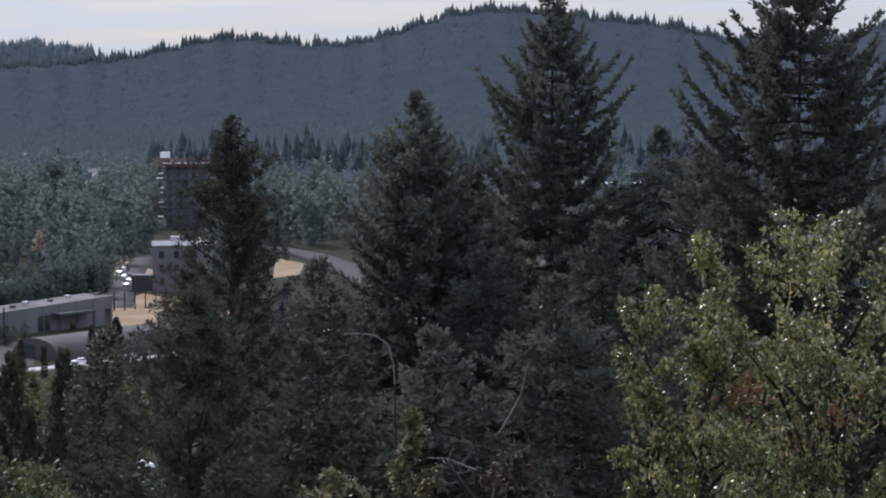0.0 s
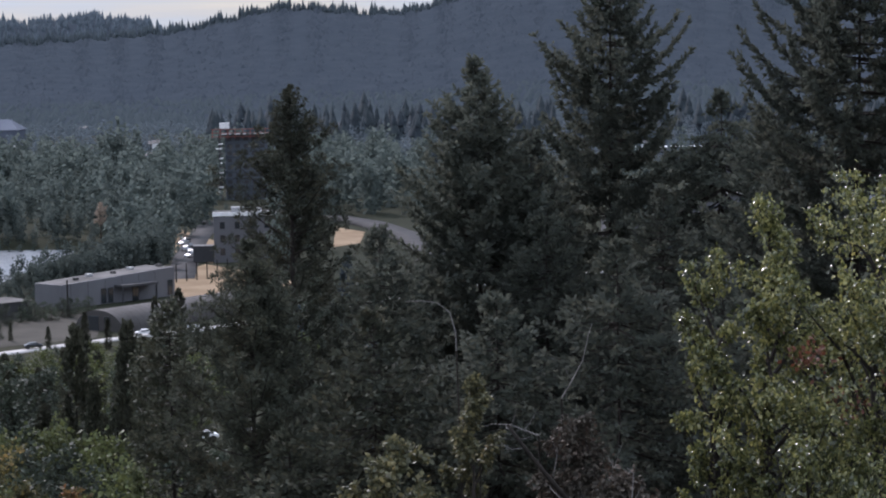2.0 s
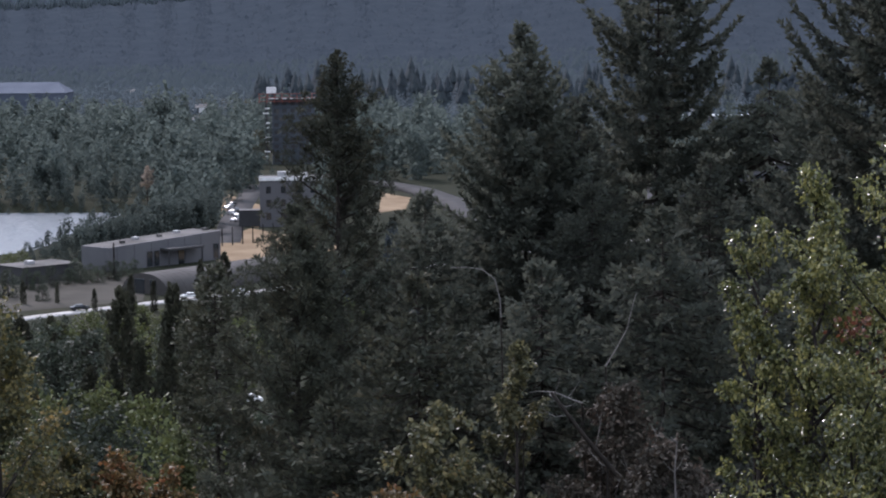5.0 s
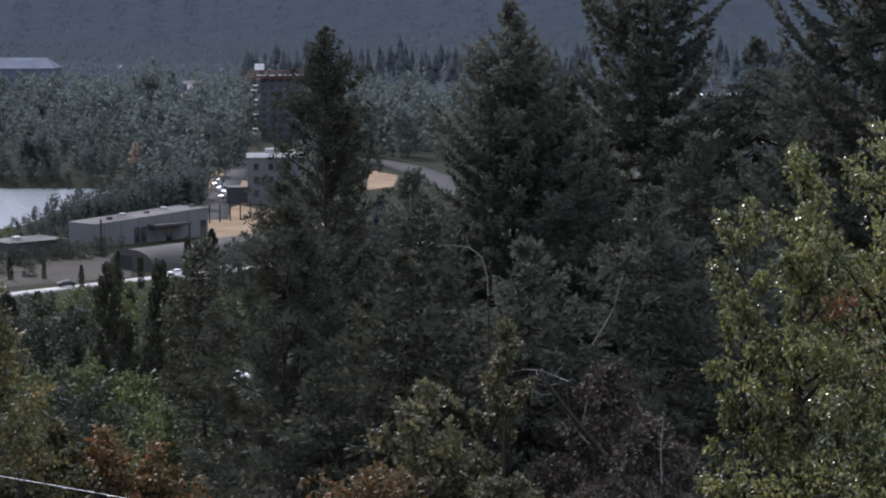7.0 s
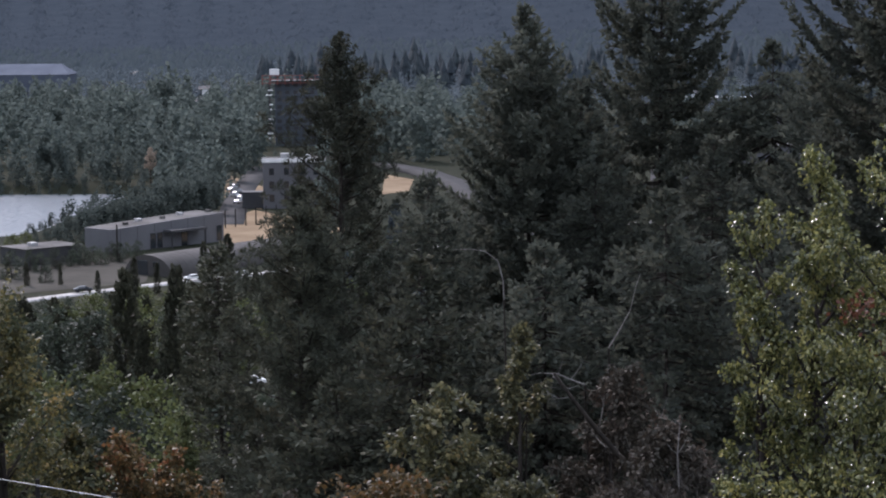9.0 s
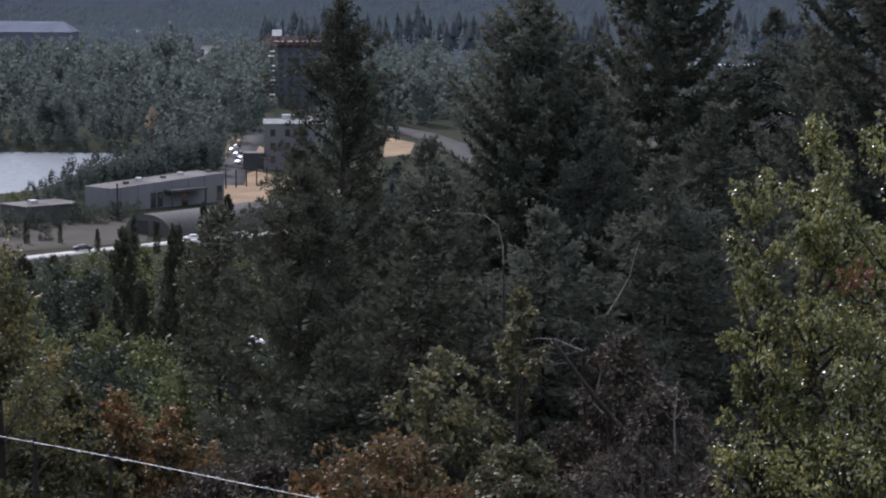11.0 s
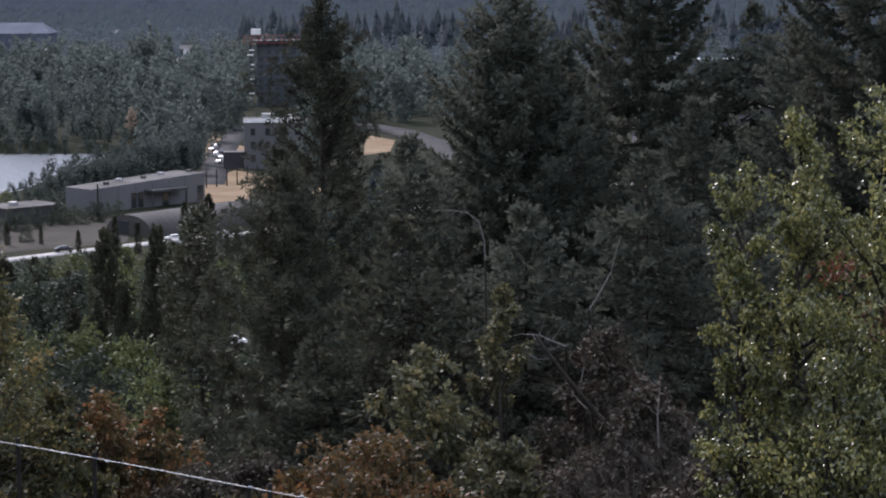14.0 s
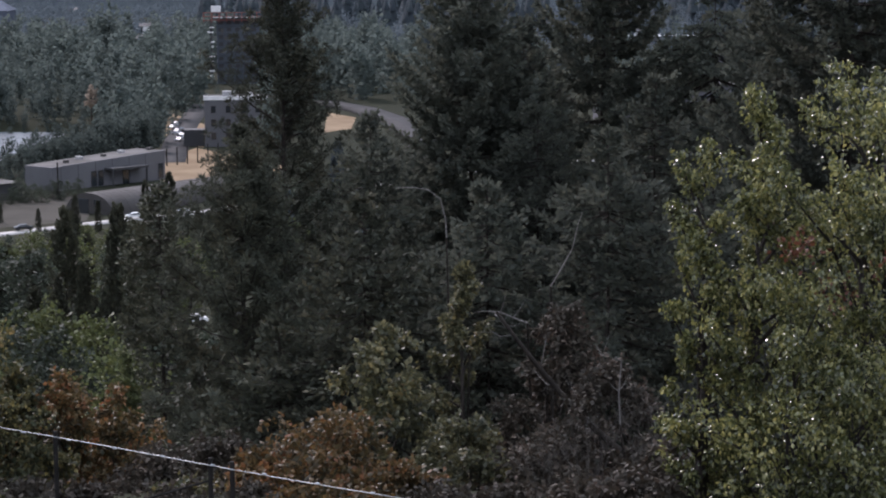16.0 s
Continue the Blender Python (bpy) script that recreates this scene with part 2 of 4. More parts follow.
    back = smooth(4050, 4650, d) * (EYE - 22 + 4650 * np.tan(np.radians(back_elevation(azc))))
    return z + np.maximum(hill, back) * smooth(75, 50, np.abs(az))


def at(az, d, up=0.0):
    """A point on the ground at a bearing (degrees right of straight ahead) and distance."""
    a = radians(az)
    x, y = d * math.sin(a), d * math.cos(a)
    return Vector((x, y, float(height(x, y)) + up))


def mesh_of(name, verts, faces, material, flat=True):
    me = bpy.data.meshes.new(name)
    me.from_pydata(verts, [], faces)
    me.materials.append(material)
    if not flat:
        me.polygons.foreach_set("use_smooth", [True] * len(me.polygons))
    me.update()
    return me


def put_mesh(name, me, parent=None, label=""):
    ob = new(name, me)
    if parent is not None:
        ob.parent = parent
    return tagged(ob, label) if label else ob


def part(name, bm, material, parent, label=""):
    me = bpy.data.meshes.new(name)
    bm.to_mesh(me)
    bm.free()
    me.materials.append(material)
    return put_mesh(name, me, parent, label)


def box(bm, x0, x1, y0, y1, z0, z1, bevel=0.0):
    r = bmesh.ops.create_cube(bm, size=1.0)
    for v in r["verts"]:
        v.co = Vector((x0 + (v.co.x + 0.5) * (x1 - x0), y0 + (v.co.y + 0.5) * (y1 - y0), z0 + (v.co.z + 0.5) * (z1 - z0)))
    if bevel:
        ed = list({e for v in r["verts"] for e in v.link_edges})
        bmesh.ops.bevel(bm, geom=ed, offset=bevel, segments=1, affect="EDGES")
    return bm


def box_part(name, dims, material, parent, label="", bevel=0.03):
    return part(name, box(bmesh.new(), *dims, bevel), material, parent, label)


def thing(name, place, turn, label, category, group="", kind=""):
    e = new(name)
    e.matrix_basis = pose(*place, 0, 0, turn)
    return tagged(e, label, category, group, kind)


def tube(points, radii, sides=6):
    """Vertices and faces of a bent, tapered round bar."""
    vs, fs = [], []
    pts = [Vector(p) for p in points]
    for i, p in enumerate(pts):
        t = (pts[min(i + 1, len(pts) - 1)] - pts[max(i - 1, 0)]).normalized()
        a = t.cross(Vector((0.31, 0.87, 0.38))).normalized()
        b = t.cross(a)
        for k in range(sides):
            w = 2 * math.pi * k / sides
            vs.append(tuple(p + (a * math.cos(w) + b * math.sin(w)) * radii[i]))
    for i in range(len(pts) - 1):
        for k in range(sides):
            k2 = (k + 1) % sides
            fs.append((i * sides + k, i * sides + k2, (i + 1) * sides + k2, (i + 1) * sides + k))
    fs.append(tuple(range(sides))[::-1])
    fs.append(tuple((len(pts) - 1) * sides + k for k in range(sides)))
    return vs, fs


def tubes(list_of):
    vs, fs = [], []
    for v, f in list_of:
        o = len(vs)
        vs += v
        fs += [tuple(i + o for i in q) for q in f]
    return vs, fs


def unit(a):
    return a / np.maximum(np.linalg.norm(a, axis=1, keepdims=True), 1e-9)


def blades(base, way, length, width, rng, fold=0.25, widest=0.45):
    """Leaf-shaped blades, two folded triangles pairs each, from base points along given ways."""
    n = len(base)
    way = unit(way)
    side = unit(np.cross(way, unit(rng.normal(size=(n, 3)))))
    nor = np.cross(way, side)
    L, W = np.reshape(length, (-1, 1)) * np.ones((n, 1)), np.reshape(width, (-1, 1)) * np.ones((n, 1))
    mid = base + way * L * widest + nor * W * fold * -1
    tip = base + way * L
    a = base + way * L * widest + side * W * 0.5
    b = base + way * L * widest - side * W * 0.5
    v = np.stack([base, a, tip, b, mid], 1).reshape(-1, 3)
    i = np.arange(n)[:, None] * 5
    f = np.concatenate([i + np.array([[0, 1, 4]]), i + np.array([[1, 2, 4]]), i + np.array([[2, 3, 4]]), i + np.array([[3, 0, 4]])], 0)
    return v, f


def flats(base, way, length, width, rng, widest=0.5, facing=None, loose=0.3):
    """Simple kite-shaped sprays for needles and far leaves."""
    n = len(base)
    way = unit(way)
    side = unit(np.cross(way, unit(rng.normal(size=(n, 3))) if facing is None else unit(facing + rng.normal(size=(n, 3)) * loose)))
    L, W = np.reshape(length, (-1, 1)) * np.ones((n, 1)), np.reshape(width, (-1, 1)) * np.ones((n, 1))
    a = base + way * L * widest + side * W * 0.5
    b = base + way * L * widest - side * W * 0.5
    v = np.stack([base, a, base + way * L, b], 1).reshape(-1, 3)
    f = np.arange(n)[:, None] * 4 + np.array([[0, 1, 2, 3]])
    return v, f


def quick_mesh(name, v, f, material):
    """A mesh from number arrays, all faces alike in corner count."""
    me = bpy.data.meshes.new(name)
    n, k = f.shape
    me.vertices.add(len(v))
    me.vertices.foreach_set("co", v.astype(np.float32).ravel())
    me.loops.add(n * k)
    me.loops.foreach_set("vertex_index", f.astype(np.int32).ravel())
    me.polygons.add(n)
    me.polygons.foreach_set("loop_start", np.arange(0, n * k, k, dtype=np.int32))
    me.update(calc_edges=True)
    me.materials.append(material)
    return me


# ---------------------------------------------------------------- kinds of trees
def fir_tree(seed, tall, reach, bare=0.15, step=0.42, per=6, droop=0.1, top_up=0.8, flare=1.3, power=0.55, dense=1.0, needle=FIR, twig=0.42, wide=0.075, wood=True):
    """A spruce or fir: trunk, whorled limbs that sweep up at their ends, needle sprays on both sides."""
    rng = np.random.default_rng(seed)
    root = new("fir_tree")
    lean = rng.normal(size=2) * 0.006
    pts = [(lean[0] * z, lean[1] * z, z) for z in np.linspace(-1.0, tall, 9)]
    rad = [max(0.02, 0.011 * tall * (1 - k / 8.2)) for k in range(9)]
    put_mesh("trunk", mesh_of("trunk", *tube(pts, rad, 8), BARK, False), root)
    limbs, B, Wy, L, Wd = [], [], [], [], []
    z = tall * bare
    while z < tall - 0.25:
        u = 1 - z / tall
        for k in range(per if u > 0.12 else 4):
            az = rng.uniform(0, 2 * math.pi)
            ln = min(reach, flare * (tall - z) ** power) * (0.45 + 0.65 * rng.random() ** 0.7) + 0.1
            rise = top_up * (1 - u / 0.5) + 0.12 if u < 0.62 else -0.24 * top_up - droop + 0.12
            rise += rng.normal() * 0.09
            curl = 0.55 + rng.uniform(-0.15, 0.2)
            h = np.array([math.cos(az), math.sin(az), 0.0])
            b0 = np.array([lean[0] * z, lean[1] * z, z + rng.uniform(-0.2, 0.2)])
            ss = np.array([0, 0.35, 0.7, 1.0])
            line = [b0 + h * ln * s + np.array([0, 0, 1]) * ln * (rise * s - 0.38 * s + curl * s * s) for s in ss]
            limbs.append(tube(line, [0.012 * ln + 0.015, 0.009 * ln + 0.01, 0.005 * ln + 0.008, 0.006], 3))
            nt = int((10 + ln * 27) * dense)
            s = rng.uniform(0.1, 1.0, nt) ** 0.75
            up = np.array([0, 0, 1.0])
            p = b0 + h * ln * s[:, None] + up * (ln * (rise * s - 0.38 * s + curl * s * s))[:, None]
            fw = h + up * (rise - 0.38 + 2 * curl * s)[:, None]
            sd = np.cross(h, up)
            phi = np.where(rng.random(nt) < 0.62, rng.normal(0, 0.45, nt) + np.pi * (rng.random(nt) < 0.5), rng.uniform(0, 2 * np.pi, nt))
            B.append(p + rng.normal(size=(nt, 3)) * 0.05)
            Wy.append(fw * 0.85 + (sd * np.cos(phi)[:, None] + up * (np.sin(phi) * 0.8 - 0.12)[:, None]) * rng.uniform(0.5, 1.2, nt)[:, None] + rng.normal(size=(nt, 3)) * 0.15)
            swell = np.sin(np.pi * np.clip(0.12 + 0.83 * s, 0, 1)) ** 0.7
            L.append((0.16 + twig * min(1.0, 0.25 + 0.17 * ln) * swell) * rng.uniform(0.6, 1.25, nt))
            Wd.append(np.full(nt, wide) * rng.uniform(0.7, 1.4, nt))
            nt2 = 4
            B.append(line[-1] - h * 0.1 + rng.normal(size=(nt2, 3)) * 0.05)
            Wy.append(np.tile(fw[-1] + up * 0.25, (nt2, 1)) + rng.normal(size=(nt2, 3)) * 0.22)
            L.append(np.full(nt2, 0.38))
            Wd.append(np.full(nt2, wide))
        z += step * rng.uniform(0.7, 1.3) * (0.55 + 0.75 * u)
    if wood:
        put_mesh("branchwork", mesh_of("branchwork", *tubes(limbs), BARK), root)
    B, Wy, L, Wd = np.concatenate(B), np.concatenate(Wy), np.concatenate(L), np.concatenate(Wd)
    v, f = flats(B, Wy, L, Wd, rng, 0.4)
    put_mesh("crown", quick_mesh("crown", v, f, needle), root)
    return root


def layered_fir(seed, tall, reach, bare=0.15, step=0.5, per=6, rise=0.42, curl=0.5, flare=0.85, power=0.9, dense=1.0, needle=FIR, spray=0.36, wide=0.16, droop=0.15, gaps=0.12):
    """A fir: whorled limbs with turned-up ends, each a flat pad of side twigs that carry short needle sprays."""
    rng = np.random.default_rng(seed)
    root = new("fir_tree")
    up = np.array([0, 0, 1.0])
    lean = rng.normal(size=2) * 0.006
    pts = [(lean[0] * z, lean[1] * z, z) for z in np.linspace(-1.0, tall, 9)]
    rad = [max(0.02, 0.0095 * tall * (1 - k / 8.2)) for k in range(9)]
    put_mesh("trunk", mesh_of("trunk", *tube(pts, rad, 8), BARK, False), root)
    limbs, B, Wy, L = [], [], [], []
    z, turn = tall * bare, 0.0
    while z < tall - 0.15:
        depth = tall - z
        whorl = rng.uniform(0.82, 1.12)
        turn += rng.uniform(0.5, 1.4)
        for k in range(per if depth > 2.5 else 4):
            if depth > 3 and rng.random() < gaps:
                continue
            az = turn + 2 * math.pi * (k + rng.uniform(-0.3, 0.3)) / per
            r = rise + (0.25 if depth < 1.5 else 0.0) - droop * min(1.0, depth / 14) + rng.normal() * 0.07
            c = curl * rng.uniform(0.7, 1.25)
            lift = r - 0.36 + c
            ln = 1.0
            for _ in range(4):
                ln = min(reach, flare * max(0.15, depth - lift * ln) ** power)
            ln = ln * whorl * (0.7 + 0.42 * rng.random() ** 0.7) * min(1.0, 0.5 + 0.2 * depth) + 0.12
            h = np.array([math.cos(az), math.sin(az), 0.0])
            sd = np.cross(h, up)
            bend = rng.normal() * 0.12
            b0 = np.array([lean[0] * z, lean[1] * z, z + rng.uniform(-0.15, 0.15)])

            def along(q):
                q = np.asarray(q)[:, None]
                return b0 + h * ln * q + sd * bend * ln * q * q + up * ln * ((r - 0.36) * q + c * q * q * q)

            limbs.append(tube(list(along((0, 0.35, 0.7, 1.0))), [0.011 * ln + 0.014, 0.008 * ln + 0.009, 0.004 * ln + 0.007, 0.005], 3))
            nb = max(3, int(ln / 0.24))
            q = np.tile(np.linspace(0.2, 0.98, nb), 2) + rng.uniform(-0.03, 0.03, 2 * nb)
            hand = np.repeat([-1.0, 1.0], nb)
            p = along(q)
            fw = h + up * (r - 0.36 + 3 * c * q * q)[:, None]
            bl = (0.14 + 0.36 * ln ** 0.6 * np.clip(1.04 - q, 0.02, 1) ** 0.65) * rng.uniform(0.6, 1.25, 2 * nb)
            way = unit(fw * 0.8 + sd * (hand * rng.uniform(0.55, 1.0, 2 * nb))[:, None] + up * rng.normal(-0.1, 0.24, 2 * nb)[:, None])
            k2 = np.maximum(2, (bl / 0.11 * dense).astype(int))
            idx = np.repeat(np.arange(2 * nb), k2)
            t = rng.uniform(0.05, 1.0, len(idx))
            B.append(p[idx] + way[idx] * (bl[idx] * t)[:, None] + up * (-0.1 * bl[idx] * t * t)[:, None] + rng.normal(size=(len(idx), 3)) * 0.03)
            Wy.append(way[idx] * 0.8 + rng.normal(size=(len(idx), 3)) * np.array([0.5, 0.5, 0.5]) + up * 0.08)
            L.append(spray * rng.uniform(0.6, 1.25, len(idx)))
            n3 = 6 + int(5 * ln * dense)
            q3 = rng.uniform(0.25, 1.0, n3) ** 0.7
            B.append(along(q3))
            Wy.append(h * 0.6 + up * (0.25 + c * q3 * q3)[:, None] + rng.normal(size=(n3, 3)) * 0.45)
            L.append(spray * rng.uniform(0.7, 1.3, n3))
        z += step * rng.uniform(0.7, 1.3) * (0.45 + 0.55 * min(1.0, depth / 6))
    put_mesh("branchwork", mesh_of("branchwork", *tubes(limbs), BARK), root)["kind"] = "stuff"
    B, Wy, L = np.concatenate(B), np.concatenate(Wy), np.concatenate(L)
    v, f = flats(B, Wy, L, wide * rng.uniform(0.7, 1.35, len(B)), rng, 0.45)
    put_mesh("crown", quick_mesh("crown", v, f, needle), root)
    return root


def pine_tree(seed, tall, reach, bare=0.12, flare=0.9, power=0.66, per=5, needle=PINE, tuft=0.42, step=0.6, gaps=0.25):
    """A pine: open whorls of rising limbs that carry round needle tufts."""
    rng = np.random.default_rng(seed)
    root = new("pine_tree")
    pts = [(0.02 * math.sin(z * 0.4) * z * 0.1, 0.0, z) for z in np.linspace(-1.0, tall, 10)]
    rad = [max(0.03, 0.012 * tall * (1 - k / 9.3)) for k in range(10)]
    put_mesh("trunk", mesh_of("trunk", *tube(pts, rad, 8), BARK, False), root)
    limbs, T = [], []
    z = tall * bare
    while z < tall - 0.1:
        u = 1 - z / tall
        for k in range(per):
            if rng.random() < gaps * min(1, u * 4):
                continue
            az = rng.uniform(0, 2 * math.pi)
            ln = min(reach, flare * (tall - z) ** power) * rng.uniform(0.42, 1.22) + 0.08
            rise = 0.75 - 1.0 * u + rng.normal() * 0.12
            h = np.array([math.cos(az), math.sin(az), 0.0])
            b0 = np.array([0, 0, z])
            up = np.array([0, 0, 1.0])
            line = [b0 + h * ln * s + up * ln * (rise * s * 0.6 + 0.35 * s * s) for s in (0, 0.4, 0.75, 1.0)]
            limbs.append(tube(line, [0.01 * ln + 0.015, 0.007 * ln + 0.01, 0.004 * ln + 0.008, 0.006], 3))
            for s in np.arange(0.42, 1.01, 0.46 / ln if ln > 0.8 else 0.5):
                p = b0 + h * ln * s + up * ln * (rise * s * 0.6 + 0.35 * s * s)
                T.append(p + up * 0.08)
                if ln > 1.0:
                    T.append(p + rng.normal(size=3) * np.array([0.34, 0.34, 0.14]) + up * 0.15)
        z += step * rng.uniform(0.75, 1.25) * (0.5 + 0.7 * u)
    T.append(np.array([0, 0, tall]))
    put_mesh("branchwork", mesh_of("branchwork", *tubes(limbs), BARK), root)
    T = np.array(T)
    n = 30
    way = unit(rng.normal(size=(len(T) * n, 3)) + np.array([0, 0, 0.45]))
    base = np.repeat(T, n, 0) + way * 0.03
    v, f = flats(base, way, tuft * np.clip(0.45 + 0.3 * (tall - base[:, 2]), 0.45, 1.0) * rng.uniform(0.6, 1.1, len(base)), np.full(len(base), 0.058), rng, 0.55)
    put_mesh("crown", quick_mesh("crown", v, f, needle), root)
    return root


def leafy_tree(seed, tall, reach, leaf, size, count, low=0.2, name="broadleaf_tree", lobes=9, upright=0.3, shoots=0.0, hang=0.3, folded=True, stems=1, bark=BARK, slender=0.78, tight=0.1, outer=0.55, boxy=False, shell=0.5):
    """A broadleaf tree or shrub: stems, forking limbs, and leaves gathered in uneven sprays."""
    rng = np.random.default_rng(seed)
    root = new(name)
    up = np.array([0, 0, 1.0])
    limbs, ends = [], []
    for sidx in range(stems):
        off = rng.normal(size=3) * np.array([0.25, 0.25, 0]) * (stems > 1) * reach * 0.5
        top = np.array([off[0] * 1.6, off[1] * 1.6, tall * 0.72])
        limbs.append((off - up * 0.6, off * 1.2 + up * tall * 0.35, top, 0.016 * tall / math.sqrt(stems)))
    nb = lobes * 4
    for k in range(nb):
        u = (k + rng.random()) / nb
        zc = tall * (low + (1 - low) * u)
        prof = math.sin(math.pi * min(1, 0.12 + 0.9 * (u ** 0.8))) ** 0.6
        if boxy:
            prof = (1 - u ** 8) ** 0.5
        az = rng.uniform(0, 2 * math.pi)
        r = reach * prof * rng.uniform(outer, 1.08)
        end = np.array([math.cos(az) * r, math.sin(az) * r, zc + rng.normal() * 0.04 * tall])
        b0 = np.array([0, 0, max(tall * 0.1, zc - r * (0.5 + upright))])
        ends.append((b0, end))
        mid = (b0 + end) / 2 + up * r * 0.08 + rng.normal(size=3) * 0.05 * r
        limbs.append((b0, mid, end, 0.006 * tall * (1.2 - 0.6 * u)))
    put_mesh("trunk", mesh_of("trunk", *tube([limbs[0][0], limbs[0][1], limbs[0][2]], [limbs[0][3] * 1.3, limbs[0][3], limbs[0][3] * 0.35], 8), bark, False), root)
    put_mesh("branchwork", mesh_of("branchwork", *tubes([tube([a, b, c], [r, r * 0.6, r * 0.15], 4) for a, b, c, r in limbs[1:]]), bark), root)
    per = max(4, count // nb)
    B, Wy = [], []
    for b0, end in ends:
        nsh = 7
        axis = end - b0
        for s in range(nsh):
            root_p = b0 + axis * rng.uniform(shell, 1.0)
            ln = reach * rng.uniform(0.16, 0.42)
            d = unit((axis / (np.linalg.norm(axis) + 1e-6) * 0.5 + rng.normal(size=3) * 0.55 + up * (upright + shoots))[None])[0]
            t = rng.uniform(0.05, 1, per // nsh + 1)
            spread = reach * tight * (1.15 - 0.75 * t)[:, None]
            p = root_p + d * (ln * t)[:, None] + rng.normal(size=(len(t), 3)) * spread
            p[:, 2] -= hang * ln * 0.25 * t * t
            B.append(p)
            Wy.append(rng.normal(size=(len(t), 3)) * 0.7 + d * 0.35 - up * hang)
    B, Wy = np.concatenate(B), np.concatenate(Wy)
    L = size * rng.uniform(0.65, 1.25, len(B))
    v, f = (blades if folded else flats)(B, Wy, L, L * slender, rng)
    put_mesh("crown", quick_mesh("crown", v, f, leaf), root)
    return root


def plant(tree, az, d, label, category="tree", group="", turn=None, scale=1.0, sink=0.0, name=None):
    p = at(az, d, -sink)
    tree.matrix_basis = pose(*p, 0, 0, turn if turn is not None else (az * 37.0 + d) % 360) @ Matrix.Scale(scale, 4)
    if name:
        tree.name = name
    return tagged(tree, label, category, group)


# ---------------------------------------------------------------- ground, river, far hills
def build_ground():
    rs = np.concatenate([np.linspace(0.02, 60, 22), np.linspace(66, 160, 20), np.linspace(170, 600, 34), np.linspace(610, 830, 34), np.linspace(860, 2300, 28), np.linspace(2350, 4950, 46)])
    az = np.radians(np.concatenate([np.linspace(-180, -32, 38)[:-1], np.linspace(-32, 28, 150), np.linspace(28, 180, 38)[1:-1]]))
    R, A = np.meshgrid(rs, az, indexing="ij")
    X, Y = R * np.sin(A) + 0.37, R * np.cos(A) - 0.21
    Z = height(X, Y)
    Z = Z + 0.25 * np.sin(X * 0.13) * np.sin(Y * 0.11) * (R < 420)
    v = np.stack([X, Y, Z], -1).reshape(-1, 3)
    n, m = R.shape
    i, j = np.meshgrid(np.arange(n - 1), np.arange(m), indexing="ij")
    j2 = (j + 1) % m
    f = np.stack([i * m + j, i * m + j2, (i + 1) * m + j2, (i + 1) * m + j], -1).reshape(-1, 4)[:, ::-1]
    me = quick_mesh("ground", v, f, GRASS)
    me.polygons.foreach_set("use_smooth", [True] * len(me.polygons))
    tagged(new("ground", me), "dry grassy hillside falling to a flat valley floor", "ground", kind="structure")


build_ground()
wv = np.array([(-1400, 560, -2.2), (-120, 560, -2.2), (-120, 830, -2.2), (-1400, 830, -2.2)], float)
tagged(new("water", quick_mesh("water", wv, np.array([[0, 1, 2, 3]]), WATER)), "pale rippled river reflecting a cloudy sky", "river", kind="structure")


def cone_forest(name, n, seed, az0, az1, d0, d1, tall, slim, material, label, tiers=((0.0, 0.72, 1.0), (0.42, 1.0, 0.6))):
    rng = np.random.default_rng(seed)
    d = np.sqrt(rng.uniform(d0 * d0, d1 * d1, n))
    az = np.radians(rng.uniform(az0, az1, n))
    x, y = d * np.sin(az), d * np.cos(az)
    z = height(x, y) + 5.0 * smooth(2400, 2800, d)
    h = tall * rng.uniform(0.5, 1.15, n) * np.where(rng.random(n) < 0.12, 1.35, 1.0)
    r = h * rng.uniform(0.75, 1.25, n) * slim
    V, Fc = [], []
    for lo, hi, k in tiers:
        for q in range(5):
            w = q * 2 * math.pi / 5 + rng.uniform(0, 1, n)
            V.append(np.stack([x + r * k * np.cos(w), y + r * k * np.sin(w), z + h * lo - 2], 1))
        V.append(np.stack([x + rng.normal(size=n) * 0.3, y, z + h * hi], 1))
    v = np.stack(V, 1).reshape(-1, 3)
    i = np.arange(n)[:, None] * 6 * len(tiers)
    tri = [(6 * o + q, 6 * o + (q + 1) % 5, 6 * o + 5) for o in range(len(tiers)) for q in range(5)]
    f = np.concatenate([i + np.array([t]) for t in tri], 0)
    me = quick_mesh(name, v, f, material)
    me.polygons.foreach_set("use_smooth", [True] * len(me.polygons))
    tagged(new(name, me), label, "forest", kind="stuff")


rs_h, az_h = np.meshgrid(np.linspace(2250, 4900, 60), np.radians(np.linspace(-24, 20, 90)), indexing="ij")
hx, hy = rs_h * np.sin(az_h), rs_h * np.cos(az_h)
hv = np.stack([hx, hy, height(hx, hy) + 1.0 + 7.2 * smooth(2400, 2800, rs_h)], -1).reshape(-1, 3)
hi_, hj_ = np.meshgrid(np.arange(59), np.arange(89), indexing="ij")
hf = np.stack([hi_ * 90 + hj_, hi_ * 90 + hj_ + 1, (hi_ + 1) * 90 + hj_ + 1, (hi_ + 1) * 90 + hj_], -1).reshape(-1, 4)[:, ::-1]
tagged(new("backdrop_hill", quick_mesh("backdrop_hill", hv, hf, HAZED_HILL_FIR)), "hazy blue-grey wooded hillside behind the valley", "hill", kind="structure")
# haze painted in by material: paler at the hill's foot, palest on the back ridge
cone_forest("foothill_forest", 12000, 8, -19, 16, 2230, 2720, 7, 1.0, HAZED_FOOT_FIR, "paler hazy trees along the foot of the hill", ((0.0, 1.0, 1.0),))
